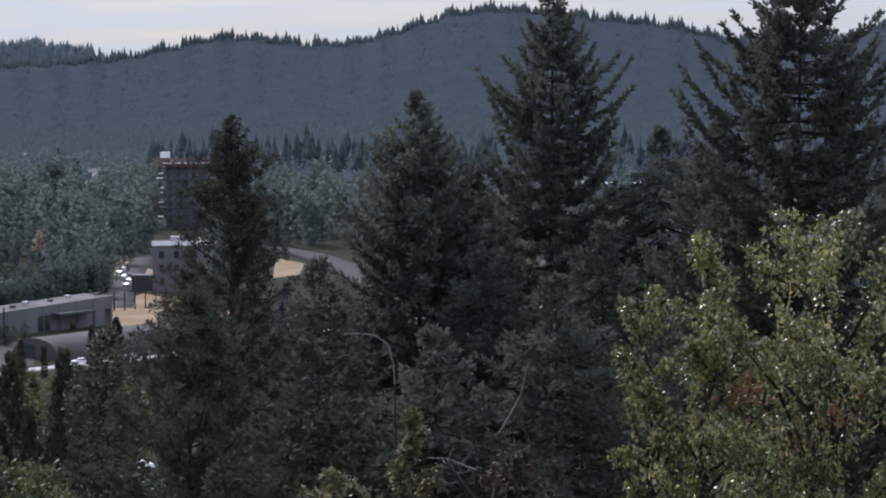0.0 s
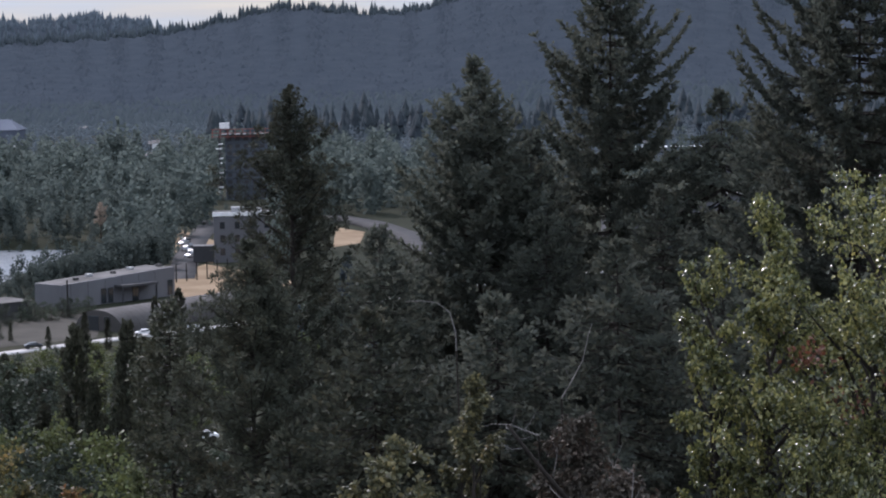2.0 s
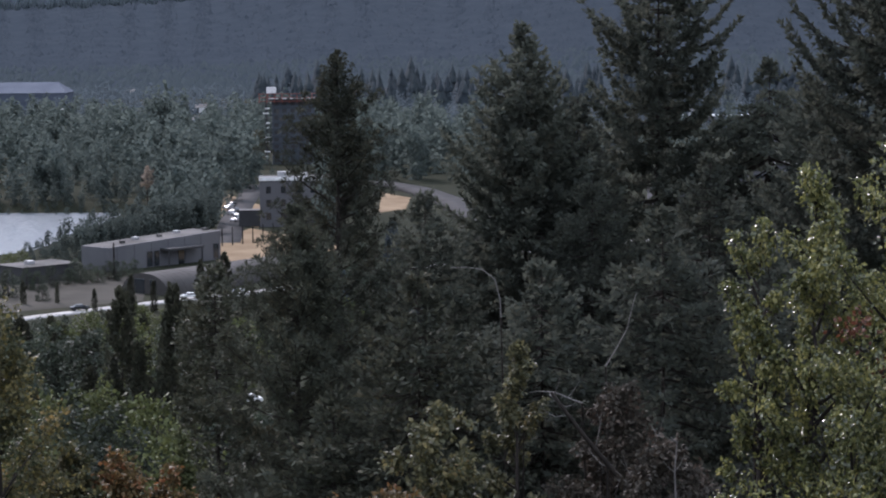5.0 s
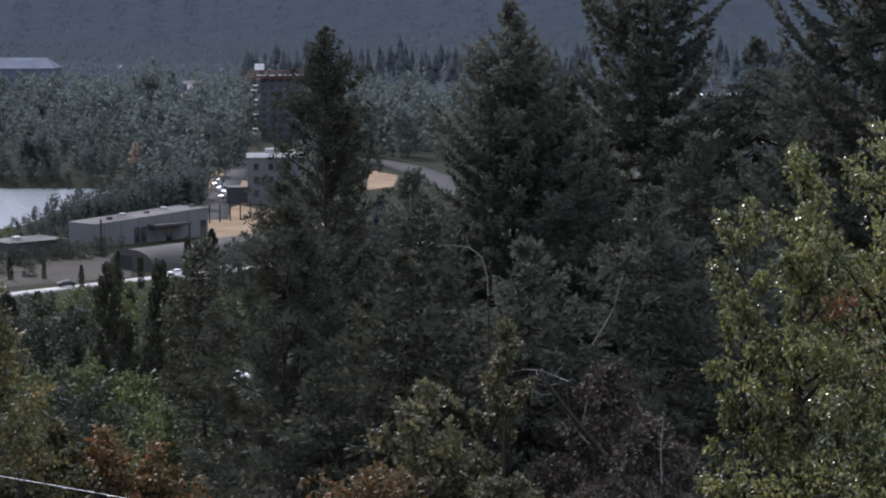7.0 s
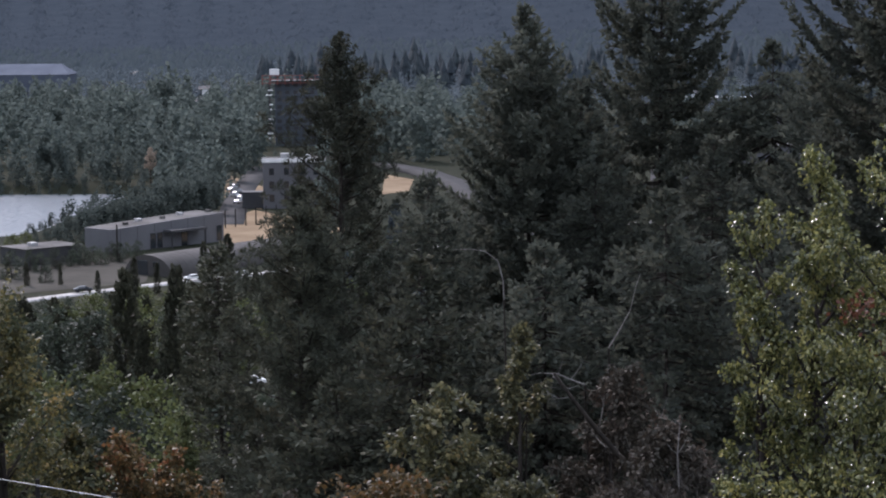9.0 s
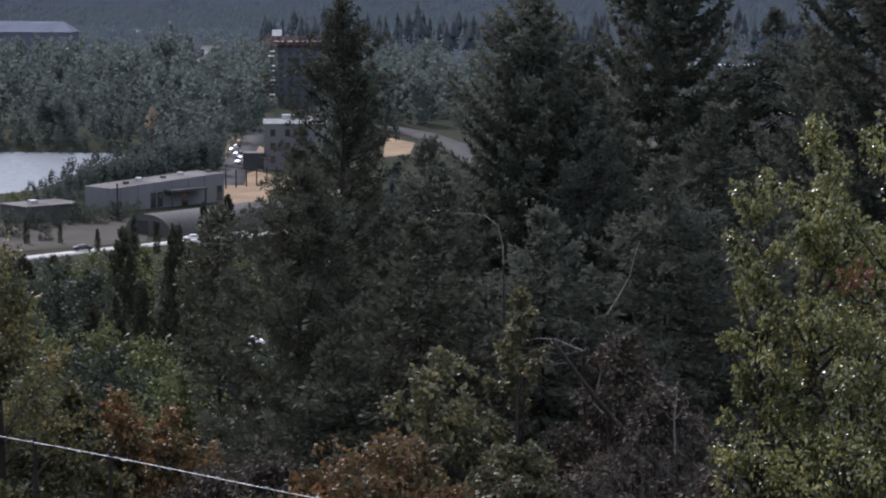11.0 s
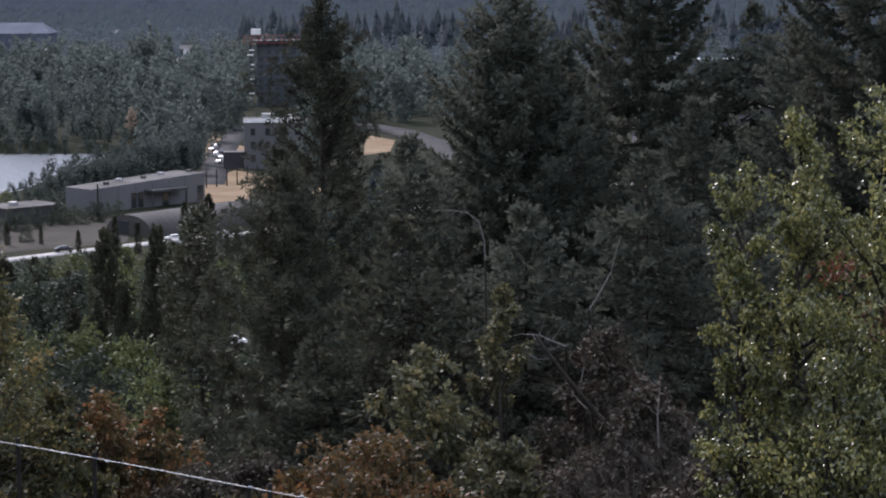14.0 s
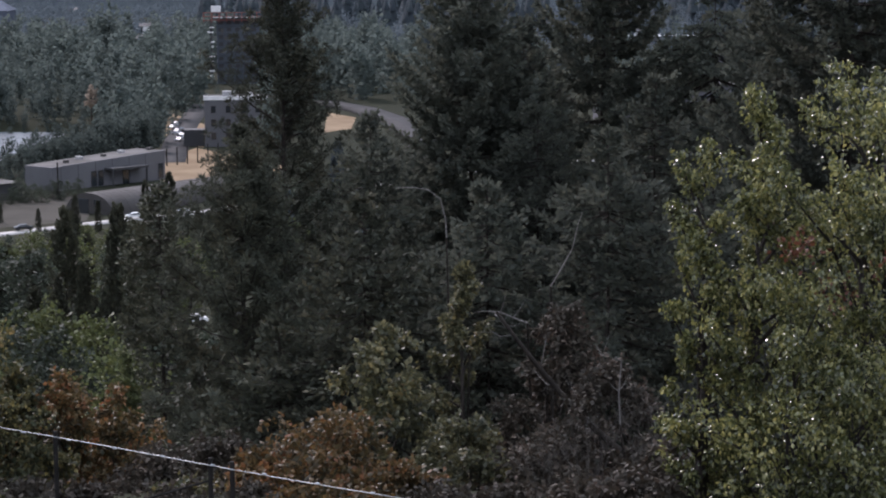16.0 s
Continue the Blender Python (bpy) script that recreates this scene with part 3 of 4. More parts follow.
cone_forest("hill_forest", 30000, 5, -19, 16, 2680, 3480, 5.5, 1.1, HAZED_HILL_FIR, "hazy blue-grey conifer forest covering the long hill", ((0.0, 1.0, 1.0),))
cone_forest("ridge_forest", 3600, 6, -19, 16, 3380, 3620, 18, 0.26, HAZED_FOOT_FIR, "tall conifers along the hazy hill crest")
cone_forest("back_forest", 6000, 7, -19, 16, 4250, 4750, 22, 0.28, HAZED_RIDGE_FIR, "conifers on the ridge behind, coloured pale blue for haze")


def blob_wood(name, spots, n, seed, material, label, tall, wide, leaf=0.07, nl=7):
    """Far broadleaf woods in one piece: each tree an uneven heap of leaf sprays that reaches the ground."""
    r = np.random.default_rng(seed)
    sp = np.array(spots)
    a = np.radians(sp[:, 0])
    x, y, s = sp[:, 1] * np.sin(a), sp[:, 1] * np.cos(a), sp[:, 2]
    base = np.stack([x, y, height(x, y)], 1)
    k = len(sp)
    lobes = unit(r.normal(size=(k * nl, 3))).reshape(k, nl, 3) * np.array([0.55, 0.55, 0.55]) * r.uniform(0.5, 1, (k, nl, 1))
    lobes[:, :2, 2] = -r.uniform(0.45, 0.8, (k, 2))
    lobes[:, 2, 2] = r.uniform(0.4, 0.65, k)
    lobes[:, 2, :2] *= 0.4
    size = r.uniform(0.32, 0.52, (k, nl, 1))
    squeeze = r.uniform(0.7, 1.15, (k, 1, 1))
    which = r.integers(0, nl, (k, n))
    c = np.take_along_axis(lobes, which[:, :, None].repeat(3, 2), 1)
    g = np.take_along_axis(size, which[:, :, None], 1)
    out = unit(r.normal(size=(k * n, 3))).reshape(k, n, 3)
    q = (out * r.uniform(0.55, 1.08, (k, n, 1)) * g + c) * np.array([wide, wide, tall * 0.52]) + np.array([0, 0, tall * 0.52])
    q[..., :2] *= squeeze
    q[:, :, 2] = np.maximum(q[:, :, 2], 0.2)
    p = (base[:, None, :] + q * s[:, None, None]).reshape(-1, 3)
    span = (tall * leaf * s[:, None] * r.uniform(0.7, 1.3, (k, n))).ravel()
    v, f = flats(p, r.normal(size=(k * n, 3)), span, span * 0.85, r, 0.5)
    tagged(new(name, quick_mesh(name, v, f, material)), label, "woodland", kind="stuff")


# ---------------------------------------------------------------- roads, yards, buildings of the valley
def strip(name, pts, width, material, label, category, lift=0.12, n=40):
    """A road ribbon that follows the ground along a bent line of bearings and distances."""
    P = np.array([[d * math.sin(radians(a)), d * math.cos(radians(a))] for a, d in pts])
    t = np.linspace(0, len(P) - 1, n)
    c = np.stack([np.interp(t, np.arange(len(P)), P[:, k]) for k in (0, 1)], 1)
    g = np.gradient(c, axis=0)
    nrm = unit(np.stack([-g[:, 1], g[:, 0]], 1))
    a, b = c + nrm * width / 2, c - nrm * width / 2
    zz = height(c[:, 0], c[:, 1]) + lift
    v = np.concatenate([np.column_stack([a, zz]), np.column_stack([b, zz]), np.column_stack([a, zz - 1.2]), np.column_stack([b, zz - 1.2])])
    i = np.arange(n - 1)[:, None]
    f = np.concatenate([i + np.array([[0, n, n + 1, 1]]), i + np.array([[0, 1, 2 * n + 1, 2 * n]]), i + np.array([[n, 3 * n, 3 * n + 1, n + 1]])])
    return tagged(new(name, quick_mesh(name, v, f, material)), label, category, kind="structure")


def yard(name, corners, material, label, lift=0.06):
    v = np.array([tuple(at(a, d, lift)) for a, d in corners])
    me = mesh_of(name, [tuple(p) for p in v], [tuple(range(len(v)))[::-1]], material)
    return tagged(new(name, me), label, "ground", kind="structure")


strip("road", [(-17, 458), (-13.7, 477), (-11, 494), (-8.0, 512), (-5, 545), (-1, 600), (3, 640)], 5.2, CONCRETE, "pale concrete valley road beside the trees", "road")
yard("yard_gravel", [(-15.5, 482), (-11.2, 500), (-10.9, 560), (-15.5, 540)], GRAVEL, "brown gravel yard before the grey building")
yard("yard_dry", [(-9.2, 585), (-7.4, 560), (-5.5, 620), (-8.2, 690), (-9.0, 655)], DRY, "bare tan earth lot beside the grey building")
yard("yard_far", [(-9.0, 720), (-8.0, 690), (-7.8, 780), (-9.0, 860)], DRY, "dry tan ground beside the access lane", 0.08)
strip("access_lane", [(-8.9, 640), (-8.7, 720), (-8.4, 800), (-8.0, 900)], 9, ASPHALT, "grey lane lined with parked vehicles", "road", 0.16)
yard("slope_dry", [(-4.7, 745), (-3.95, 760), (-3.8, 815), (-4.6, 845)], DRY, "tan cut slope below the highway ramp", 0.1)
strip("highway_ramp", [(-4.8, 900), (-3.6, 850), (-2.6, 780), (-2.0, 700), (-1.8, 620)], 12, ASPHALT, "grey highway ramp curving through the trees", "road", 1.2)


def window_part(parent, x0, x1, z0, z1, y, wall, glass=GLASS_DARK):
    w = box_part("window", (x0, x1, y - 0.08, y + 0.04, z0, z1), glass, parent, "dark glass window", 0.0)
    fr = bmesh.new()
    t = 0.12
    box(fr, x0 - t, x1 + t, y - 0.14, y + 0.02, z1, z1 + t)
    box(fr, x0 - t, x1 + t, y - 0.14, y + 0.02, z0 - t, z0)
    box(fr, x0 - t, x0, y - 0.14, y + 0.02, z0, z1)
    box(fr, x1, x1 + t, y - 0.14, y + 0.02, z0, z1)
    part("frame", fr, wall, w)


def grey_hall():
    a, b = at(-12.1, 566), at(-9.05, 592)
    ln, turn = (b - a).length, math.degrees(math.atan2(b.y - a.y, b.x - a.x))
    e = thing("industrial_building", a, turn, "long grey panelled industrial building with a pale roof", "building")
    h0, h1, dp = 6.4, 8.2, 11.5
    bm = bmesh.new()
    vs = [bm.verts.new(p) for p in ((0, 0, -1), (ln, 0, -1), (ln, dp, -1), (0, dp, -1), (0, 0, h0), (ln, 0, h1), (ln, dp, h1), (0, dp, h0))]
    for q in ((0, 1, 5, 4), (1, 2, 6, 5), (2, 3, 7, 6), (3, 0, 4, 7), (4, 5, 6, 7)):
        bm.faces.new([vs[i] for i in q])
    part("wall", bm, GREY_PANEL, e)
    bm = bmesh.new()
    vs = [bm.verts.new(p) for p in ((0.5, 0.5, h0 + 0.05), (ln - 0.5, 0.5, h1 + 0.05), (ln - 0.5, dp, h1 + 0.05), (0.5, dp, h0 + 0.05))]
    bm.faces.new(vs)
    part("roof", bm, ROOF_PALE, e, "pale membrane roof with stained patches")
    for k in range(int(ln / 6)):
        x = 3 + k * 6
        box_part("panel_joint", (x, x + 0.12, -0.04, 0.02, 0, h0 - 0.2 + (h1 - h0) * x / ln), GREY_DARK, e, "", 0.0)
    for k, (x, y, s) in enumerate(((8, 4, 1.2), (15, 7, 1.6), (22, 5, 1.2), (30, 7, 1.6), (38, 4, 1.4))):
        z = h0 + (h1 - h0) * x / ln
        box_part("roof_unit", (x, x + s, y, y + s, z, z + 0.8), STEEL if k % 2 else ROOF_PALE, e)
    # entrance canopy and openings
    x0 = ln * 0.45
    cp = box_part("canopy", (x0, x0 + 13.0, -3.6, 0.0, 4.3, 5.0), GREY_DARK, e, "dark flat entrance canopy")
    for x in (x0 + 0.3, x0 + 12.4):
        box_part("canopy_post", (x, x + 0.35, -3.4, -3.05, -0.5, 4.3), GREY_DARK, cp)
    box_part("door", (x0 + 6.5, x0 + 8.6, -0.1, 0.03, 0, 3.8), GLASS_DARK, e, "dark glazed loading door")
    box_part("door_panel", (x0 + 9.2, x0 + 11.2, -0.09, 0.03, 0.4, 3.6), GREY_PANEL, e)
    for x in (x0 - 4.6, x0 - 2.2):
        window_part(e, x, x + 1.7, 0.3, 4.3, 0.0, GREY_DARK)
    window_part(e, ln - 2.6, ln - 0.9, 0.6, 4.6, 0.0, GREY_DARK)
    return e, ln


grey_hall()


def low_annex():
    a, b = at(-14.4, 540), at(-12.8, 548)
    ln, turn = (b - a).length, math.degrees(math.atan2(b.y - a.y, b.x - a.x)) + 6
    e = thing("annex_building", a, turn, "low grey annex with flat pale roof and dark doors", "building")
    box_part("wall", (0, ln, 0, 12, -1, 4.2), GREY_DARK, e)
    box_part("roof", (-0.3, ln + 0.3, -0.3, 12.3, 4.2, 4.5), ROOF_PALE, e)
    box_part("door", (ln - 4, ln - 1.5, -0.1, 0.05, 0, 3.4), GLASS_DARK, e)
    box_part("door", (2, 4, -0.1, 0.05, 0, 2.6), GLASS_DARK, e)
    box_part("roof_unit", (5, 7, 5, 7, 4.5, 5.4), STEEL, e)


low_annex()


def arched_shed():
    a, b = at(-10.5, 508), at(-6.7, 546)
    ln, turn = (b - a).length, math.degrees(math.atan2(b.y - a.y, b.x - a.x))
    e = thing("arched_shed", a, turn, "long grey shed with a rounded metal roof", "building")
    half, hi, n = 8.0, 5.4, 14
    prof = [(half * math.cos(math.pi * k / n), hi * math.sin(math.pi * k / n) ** 0.85) for k in range(n + 1)]
    ribs = 24
    vs = [(ln * i / ribs, y + half, z - 0.3) for i in range(ribs + 1) for y, z in prof]
    m = n + 1
    fs = [(i * m + k, (i + 1) * m + k, (i + 1) * m + k + 1, i * m + k + 1) for i in range(ribs) for k in range(n)]
    put_mesh("roof", mesh_of("roof", vs, fs, ROOF_METAL, False), e, "grey ribbed arched roof")
    for x in (0.0, ln):
        put_mesh("end_wall", mesh_of("end_wall", [(x, y + half, z - 0.3) for y, z in prof], [tuple(range(m))], ROOF_METAL), e)
    rb = []
    for i in range(1, ribs):
        rb.append(tube([(ln * i / ribs, y + half, z - 0.28) for y, z in prof], [0.03] * m, 4))
    put_mesh("roof_rib", mesh_of("roof_rib", *tubes(rb), ROOF_METAL), e)
    box_part("window", (-0.1, 0.05, 4.0, 6.2, 2.0, 3.6), GLASS_DARK, e)
    box_part("door", (-0.1, 0.05, 8.0, 11.5, -0.2, 3.6), GLASS_DARK, e)


arched_shed()


def grey_block():
    a = at(-7.95, 694)
    e = thing("office_building", a, 8, "tall pale grey block with a white parapet and small windows", "building")
    box_part("wall", (0, 26, 0, 18, -1, 15.6), GREY_PANEL, e)
    box_part("roof", (-0.2, 26.2, -0.2, 18.2, 15.6, 16.1), ROOF_PALE, e)
    box_part("parapet", (-0.3, 26.3, -0.32, 0.1, 15.4, 16.7), WHITE, e, "white parapet edge")
    for r in range(3):
        for k in range(5):
            window_part(e, 2.2 + k * 4.9, 3.6 + k * 4.9, 2.5 + r * 4.4, 4.6 + r * 4.4, 0, GREY_DARK)
    box_part("roof_unit", (6, 9, 6, 9, 16.1, 18.0), STEEL, e)
    box_part("roof_unit", (14, 16, 5, 8, 16.1, 17.6), WHITE, e)
    box_part("lean_to", (-7, -0.05, 2, 9, -1, 5.5), GREY_DARK, e, "dark lean-to at the block's side")


grey_block()


def tower_site():
    a = at(-7.6, 1050)
    e = thing("unfinished_tower", a, 7, "dark unfinished tower block topped with red steelwork", "building")
    w, dp, fl, n = 22.0, 18.0, 3.6, 9
    for k in range(n):
        box_part("floor_slab", (0, w, 0, dp, k * fl - 0.2, k * fl + 0.25), SLATE, e)
        box_part("storey_wall", (0.4, w - 0.2, 0.4, dp, k * fl + 0.25, (k + 1) * fl - 0.2), SLATE, e)
        for c in range(5):
            window_part(e, 1.4 + c * 4.1, 3.6 + c * 4.1, k * fl + 0.9, k * fl + 2.7, 0.4, SLATE, GREY_DARK)
    top = n * fl
    box_part("top_slab", (-1.5, w + 1.2, -1, dp + 1, top - 0.2, top + 0.5), GREY_DARK, e)
    st = bmesh.new()
    for x in np.linspace(-6.0, w + 2, 9):
        box(st, x, x + 0.5, -1.2, -0.7, top - 1.5, top + 3.2)
    for z in (top - 0.8, top + 1.1, top + 2.9):
        box(st, -6.5, w + 2.5, -1.3, -0.8, z, z + 0.38)
    part("red_steelwork", st, RED, e, "red steel formwork frame")
    for x in (3.5, 8.0, 11.0, 13.5):
        box_part("site_panel", (x, x + 1.5, -1.6, -1.35, top + 0.2, top + 1.4), ROOF_PALE, e)
    cab = box_part("site_cabin", (-2.2, 2.6, 1, 4, top + 3.4, top + 6.4), WHITE, e, "white cabin on the roof")
    for x in (-1.8, 1.9):
        box_part("cabin_leg", (x, x + 0.3, 1.2, 1.5, top + 0.5, top + 3.4), RED, cab)
    hoist = box_part("hoist_mast", (-3.0, -1.8, -0.6, 0.6, 0, top), GREY_DARK, e)
    for k in range(13):
        z = 1.5 + k * 2.4
        box_part("hoist_landing", (-4.2 + (0.0, 1.1, 0.4, 1.7, 0.8)[k % 5], -0.3 - (0.0, 0.9, 0.4)[k % 3], -0.9, 1.2, z, z + 0.55), WHITE if k % 3 else ROOF_PALE, hoist)
    for k, (x, z) in enumerate(((2.5, 26), (2.4, 24.6), (4.0, 22))):
        box_part("sheet_panel", (x, x + 1.4, 0.1, 0.3, z, z + 1.6), ROOF_PALE, e)


tower_site()


def simple_block(az, d, turn, w, dp, h, wall, roof, label, name="warehouse", rows=1, cols=6, gable=0.0):
    e = thing(name, at(az, d), turn, label, "building")
    box_part("wall", (-w / 2, w / 2, 0, dp, -2, h), wall, e)
    if gable:
        vs = [(-w / 2 - 1, -0.5, h), (w / 2 + 1, -0.5, h), (w / 2 + 1, dp + 0.5, h), (-w / 2 - 1, dp + 0.5, h), (-w / 2 + gable * 2, dp / 2, h + gable), (w / 2 - gable, dp / 2, h + gable)]
        put_mesh("roof", mesh_of("roof", vs, [(0, 1, 5, 4), (1, 2, 5), (2, 3, 4, 5), (3, 0, 4)], roof), e)
    else:
        box_part("roof", (-w / 2 - 0.5, w / 2 + 0.5, -0.5, dp + 0.5, h, h + 0.7), roof, e)
    for r in range(rows):
        for c in range(cols):
            x = -w / 2 + w * (c + 0.3) / cols
            box_part("window", (x, x + w / cols * 0.45, -0.12, 0.05, 1.2 + r * 3.4, 3.0 + r * 3.4), GLASS_DARK, e, "", 0.0)
    return e


simple_block(-14.5, 1850, 4, 88, 50, 18, BLUE_ROOF, BLUE_ROOF, "large blue-grey warehouse among far trees", gable=9)
simple_block(-13.6, 1560, 2, 26, 16, 13, GREY_PANEL, WHITE, "long low white shed at the wood's edge", "long_shed")
simple_block(-9.2, 1780, 0, 60, 20, 5, GREY_DARK, ROOF_PALE, "low building with a pale roof", "store_building")
simple_block(4.9, 1500, -3, 34, 18, 6, GREY_PANEL, WHITE, "pale flat-roofed building behind the firs", "store_building")
simple_block(7.1, 1250, -6, 46, 22, 7, GREY_PANEL, ROOF_PALE, "pale long flat-roofed building behind the firs", "store_building", 2)
simple_block(5.9, 900, -4, 40, 20, 7, GREY_PANEL, ROOF_PALE, "pale commercial building behind the firs", "store_building", 2)
simple_block(11.6, 720, -8, 44, 30, 16, SLATE, SLATE, "blue-grey building block half hidden by firs", "office_building", 4, 10)
simple_block(4.0, 760, 5, 30, 18, 6, GREY_PANEL, ROOF_PALE, "low pale building glimpsed between firs", "store_building")


# ---------------------------------------------------------------- vehicles and poles
def make_car(paint, name="car"):
    e = new(name)
    n = 9
    side = [(-2.2, 0.45), (-2.2, 0.85), (-1.5, 0.98), (-0.75, 1.42), (0.65, 1.45), (1.35, 0.98), (2.05, 0.88), (2.2, 0.55), (2.15, 0.4)]
    vs = [(x, s * (0.9 if z < 1.1 else 0.7), z) for s in (-1, 1) for x, z in side]
    fs = [tuple(range(n)), tuple(range(n, 2 * n))[::-1]] + [(k, n + k, n + (k + 1) % n, (k + 1) % n) for k in range(n)]
    put_mesh("body", mesh_of("body", vs, fs, paint), e)
    gl = bmesh.new()
    for s in (-1, 1):
        q = [gl.verts.new((x, s * y, z)) for x, z, y in ((-1.35, 1.0, 0.9), (-0.72, 1.36, 0.76), (0.6, 1.38, 0.76), (1.2, 1.0, 0.9))]
        gl.faces.new(q)
    for x0, x1 in ((-1.53, -0.8), (1.37, 0.7)):
        gl.faces.new([gl.verts.new((x, y, z)) for x, y, z in ((x0, -0.72, 1.0), (x0, 0.72, 1.0), (x1, 0.62, 1.42), (x1, -0.62, 1.42))])
    part("window", gl, GLASS_DARK, e)
    for x in (-1.4, 1.4):
        for y in (-0.85, 0.85):
            put_mesh("wheel", mesh_of("wheel", *tube([(x, y - 0.1, 0.33), (x, y + 0.1, 0.33)], [0.33, 0.33], 10), BLACK), e)
    for y in (-0.6, 0.6):
        box_part("headlight", (2.1, 2.22, y - 0.18, y + 0.18, 0.62, 0.78), WHITE, e, "", 0.0)
    return e


def road_spot(az):
    return float(np.interp(az, (-17, -13.7, -11, -8.0, -5), (458, 477, 494, 512, 545)))


for az, dd, turn, paint, lab in ((-12.9, 1.5, 24, CAR_DARK, "dark car on the pale valley road"), (-8.6, -1.2, 25, CAR_SILVER, "silver car on the pale valley road"),
                                 (-11.6, -1.5, 204, CAR_DARK, "dark car on the pale valley road"), (-9.9, 0, 25, WHITE, "white car on the pale valley road")):
    c = make_car(paint)
    c.matrix_basis = pose(*at(az, road_spot(az) + dd, 0.14), 0, 0, turn)
    tagged(c, lab, "car", "cars on the road")
for k in range(9):
    c = make_car((CAR_SILVER, CAR_DARK, CAR_DARK)[k % 3])
    c.matrix_basis = pose(*at(-8.62 + 0.07 * (k % 3) - 0.03 * k, 715 + 9 * k, 0.18), 0, 0, 60 + 70 * (k % 2))
    tagged(c, "small parked car beside the access lane", "car", "cars beside the lane")
for az, d, s in ((-6.92, 338, 1.0), (-8.35, 336, 0.9), (-6.35, 342, 1.0)):
    c = make_car(WHITE)
    c.matrix_basis = pose(*at(az, d, 0.02), 0, 0, 20)
    tagged(c, "white parked car glimpsed through the pine branches", "car", "cars behind the pines")


def pole(az, d, h, r, name, label, arm=False, mat=POST_WOOD):
    e = thing(name, at(az, d), 0, label, name.replace("_", " "))
    put_mesh("post", mesh_of("post", *tube([(0, 0, -0.5), (0, 0, h)], [r, r * 0.8], 8), mat), e)
    if arm:
        box_part("arm", (-0.1, 2.4, -0.08, 0.08, h - 0.2, h), mat, e)
        box_part("lamp_head", (1.8, 2.8, -0.2, 0.2, h - 0.35, h - 0.15), WHITE, e)
    return e


for k in range(6):
    e = pole(-9.0 + 0.28 * k, 630 + 3 * k, 5.5, 0.22, "timber_post", "brown upright timber post beside the tan lot")
    e["group"] = "timber posts by the lot"
pole(-11.95, 548, 9.5, 0.25, "utility_pole", "dark pole before the grey building")
pole(11.9, 500, 30, 0.22, "light_mast", "tall pale light mast beyond the firs", True, STEEL)
pole(-7.15, 800, 12, 0.15, "street_lamp", "white-headed street lamp by the block", True, STEEL)
# added masts: their white heads stand in for small glints among the far trees
for az, d in ((-13.55, 1500), (-13.2, 1520), (-13.35, 1600), (-12.6, 1450), (-10.4, 1500), (-9.8, 1500), (-8.8, 1480)):
    pole(az, d, 14, 0.2, "light_mast", "added dark mast with a white head painted as a far glint", True, POST_WOOD)


# ---------------------------------------------------------------- railing on the slope
def railing():
    ends = (Vector((-19.0, 53.1, 50.98)), Vector((-1.8, 41.8, 50.98)))
    e = thing("fence", (0, 0, 0), 0, "galvanised top rail on dark posts above the brush", "fence")
    w = ends[1] - ends[0]
    vs = [ends[0] + w * k / 24 + Vector((0, 0, -0.02 * math.sin(math.pi * k / 24 * 3))) for k in range(25)]
    put_mesh("rail", mesh_of("rail", *tube(vs, [0.011] * 25, 6), STEEL, False), e, "bright galvanised rail")
    for k in range(14):
        p = ends[0] + w * (k + 0.4) / 14
        put_mesh("clamp", mesh_of("clamp", *tube([p - w.normalized() * 0.05, p + w.normalized() * 0.05], [0.03, 0.03], 6), STEEL), e)
    for bearing in (-14.3, -12.25, -8.0, -7.4):
        tb = math.tan(radians(bearing))
        p = ends[0] + w * ((tb * ends[0].y - ends[0].x) / (w.x - tb * w.y))
        g = float(height(p.x, p.y)) - 0.4
        put_mesh("post", mesh_of("post", *tube([(p.x, p.y + 0.08, g), (p.x, p.y + 0.08, 51.12)], [0.06, 0.055], 8), POST_WOOD), e)
    tb = math.tan(radians(-8.0))
    p = ends[0] + w * ((tb * ends[0].y - ends[0].x) / (w.x - tb * w.y))
    put_mesh("lower_rail", mesh_of("lower_rail", *tube([(p.x + 0.05, p.y + 0.2, 50.6), (p.x - 2.6, p.y + 0.5, 49.75)], [0.03, 0.03], 6), POST_WOOD), e, "dull diagonal lower rail")


railing()

# ---------------------------------------------------------------- the large trees
TREES = "conifers on the slope"
plant(layered_fir(11, 34.6, 4.4, 0.3, 0.55, 7, flare=0.95, power=0.85, rise=0.5, curl=0.45, gaps=0.05, dense=1.4), -0.55, 110, "dense dark green fir with a pointed crown", group=TREES)
plant(layered_fir(111, 31.2, 2.6, 0.4, 0.46, 6, flare=0.8, power=0.85, rise=0.5, curl=0.5), 0.72, 112, "slender dark fir crowding its taller neighbour", group=TREES)
plant(layered_fir(12, 44.0, 4.6, 0.36, 0.78, 6, flare=1.12, power=0.95, rise=0.4, curl=0.6, dense=1.7, gaps=0.12), 2.9, 125, "tall dark fir with upswept branch ends", group=TREES)
plant(layered_fir(13, 40.0, 6.0, 0.36, 0.8, 6, flare=1.2, power=0.9, rise=0.34, curl=0.58, dense=1.6, gaps=0.12), 9.4, 105, "tall broad fir with open upswept branches", group=TREES)
plant(layered_fir(14, 35.4, 6.2, 0.3, 0.75, 6, flare=1.0, power=0.95, rise=0.0, curl=0.2, droop=0.25, dense=1.2, gaps=0.1), 5.95, 122, "dark fir with drooping outer branches", group=TREES)
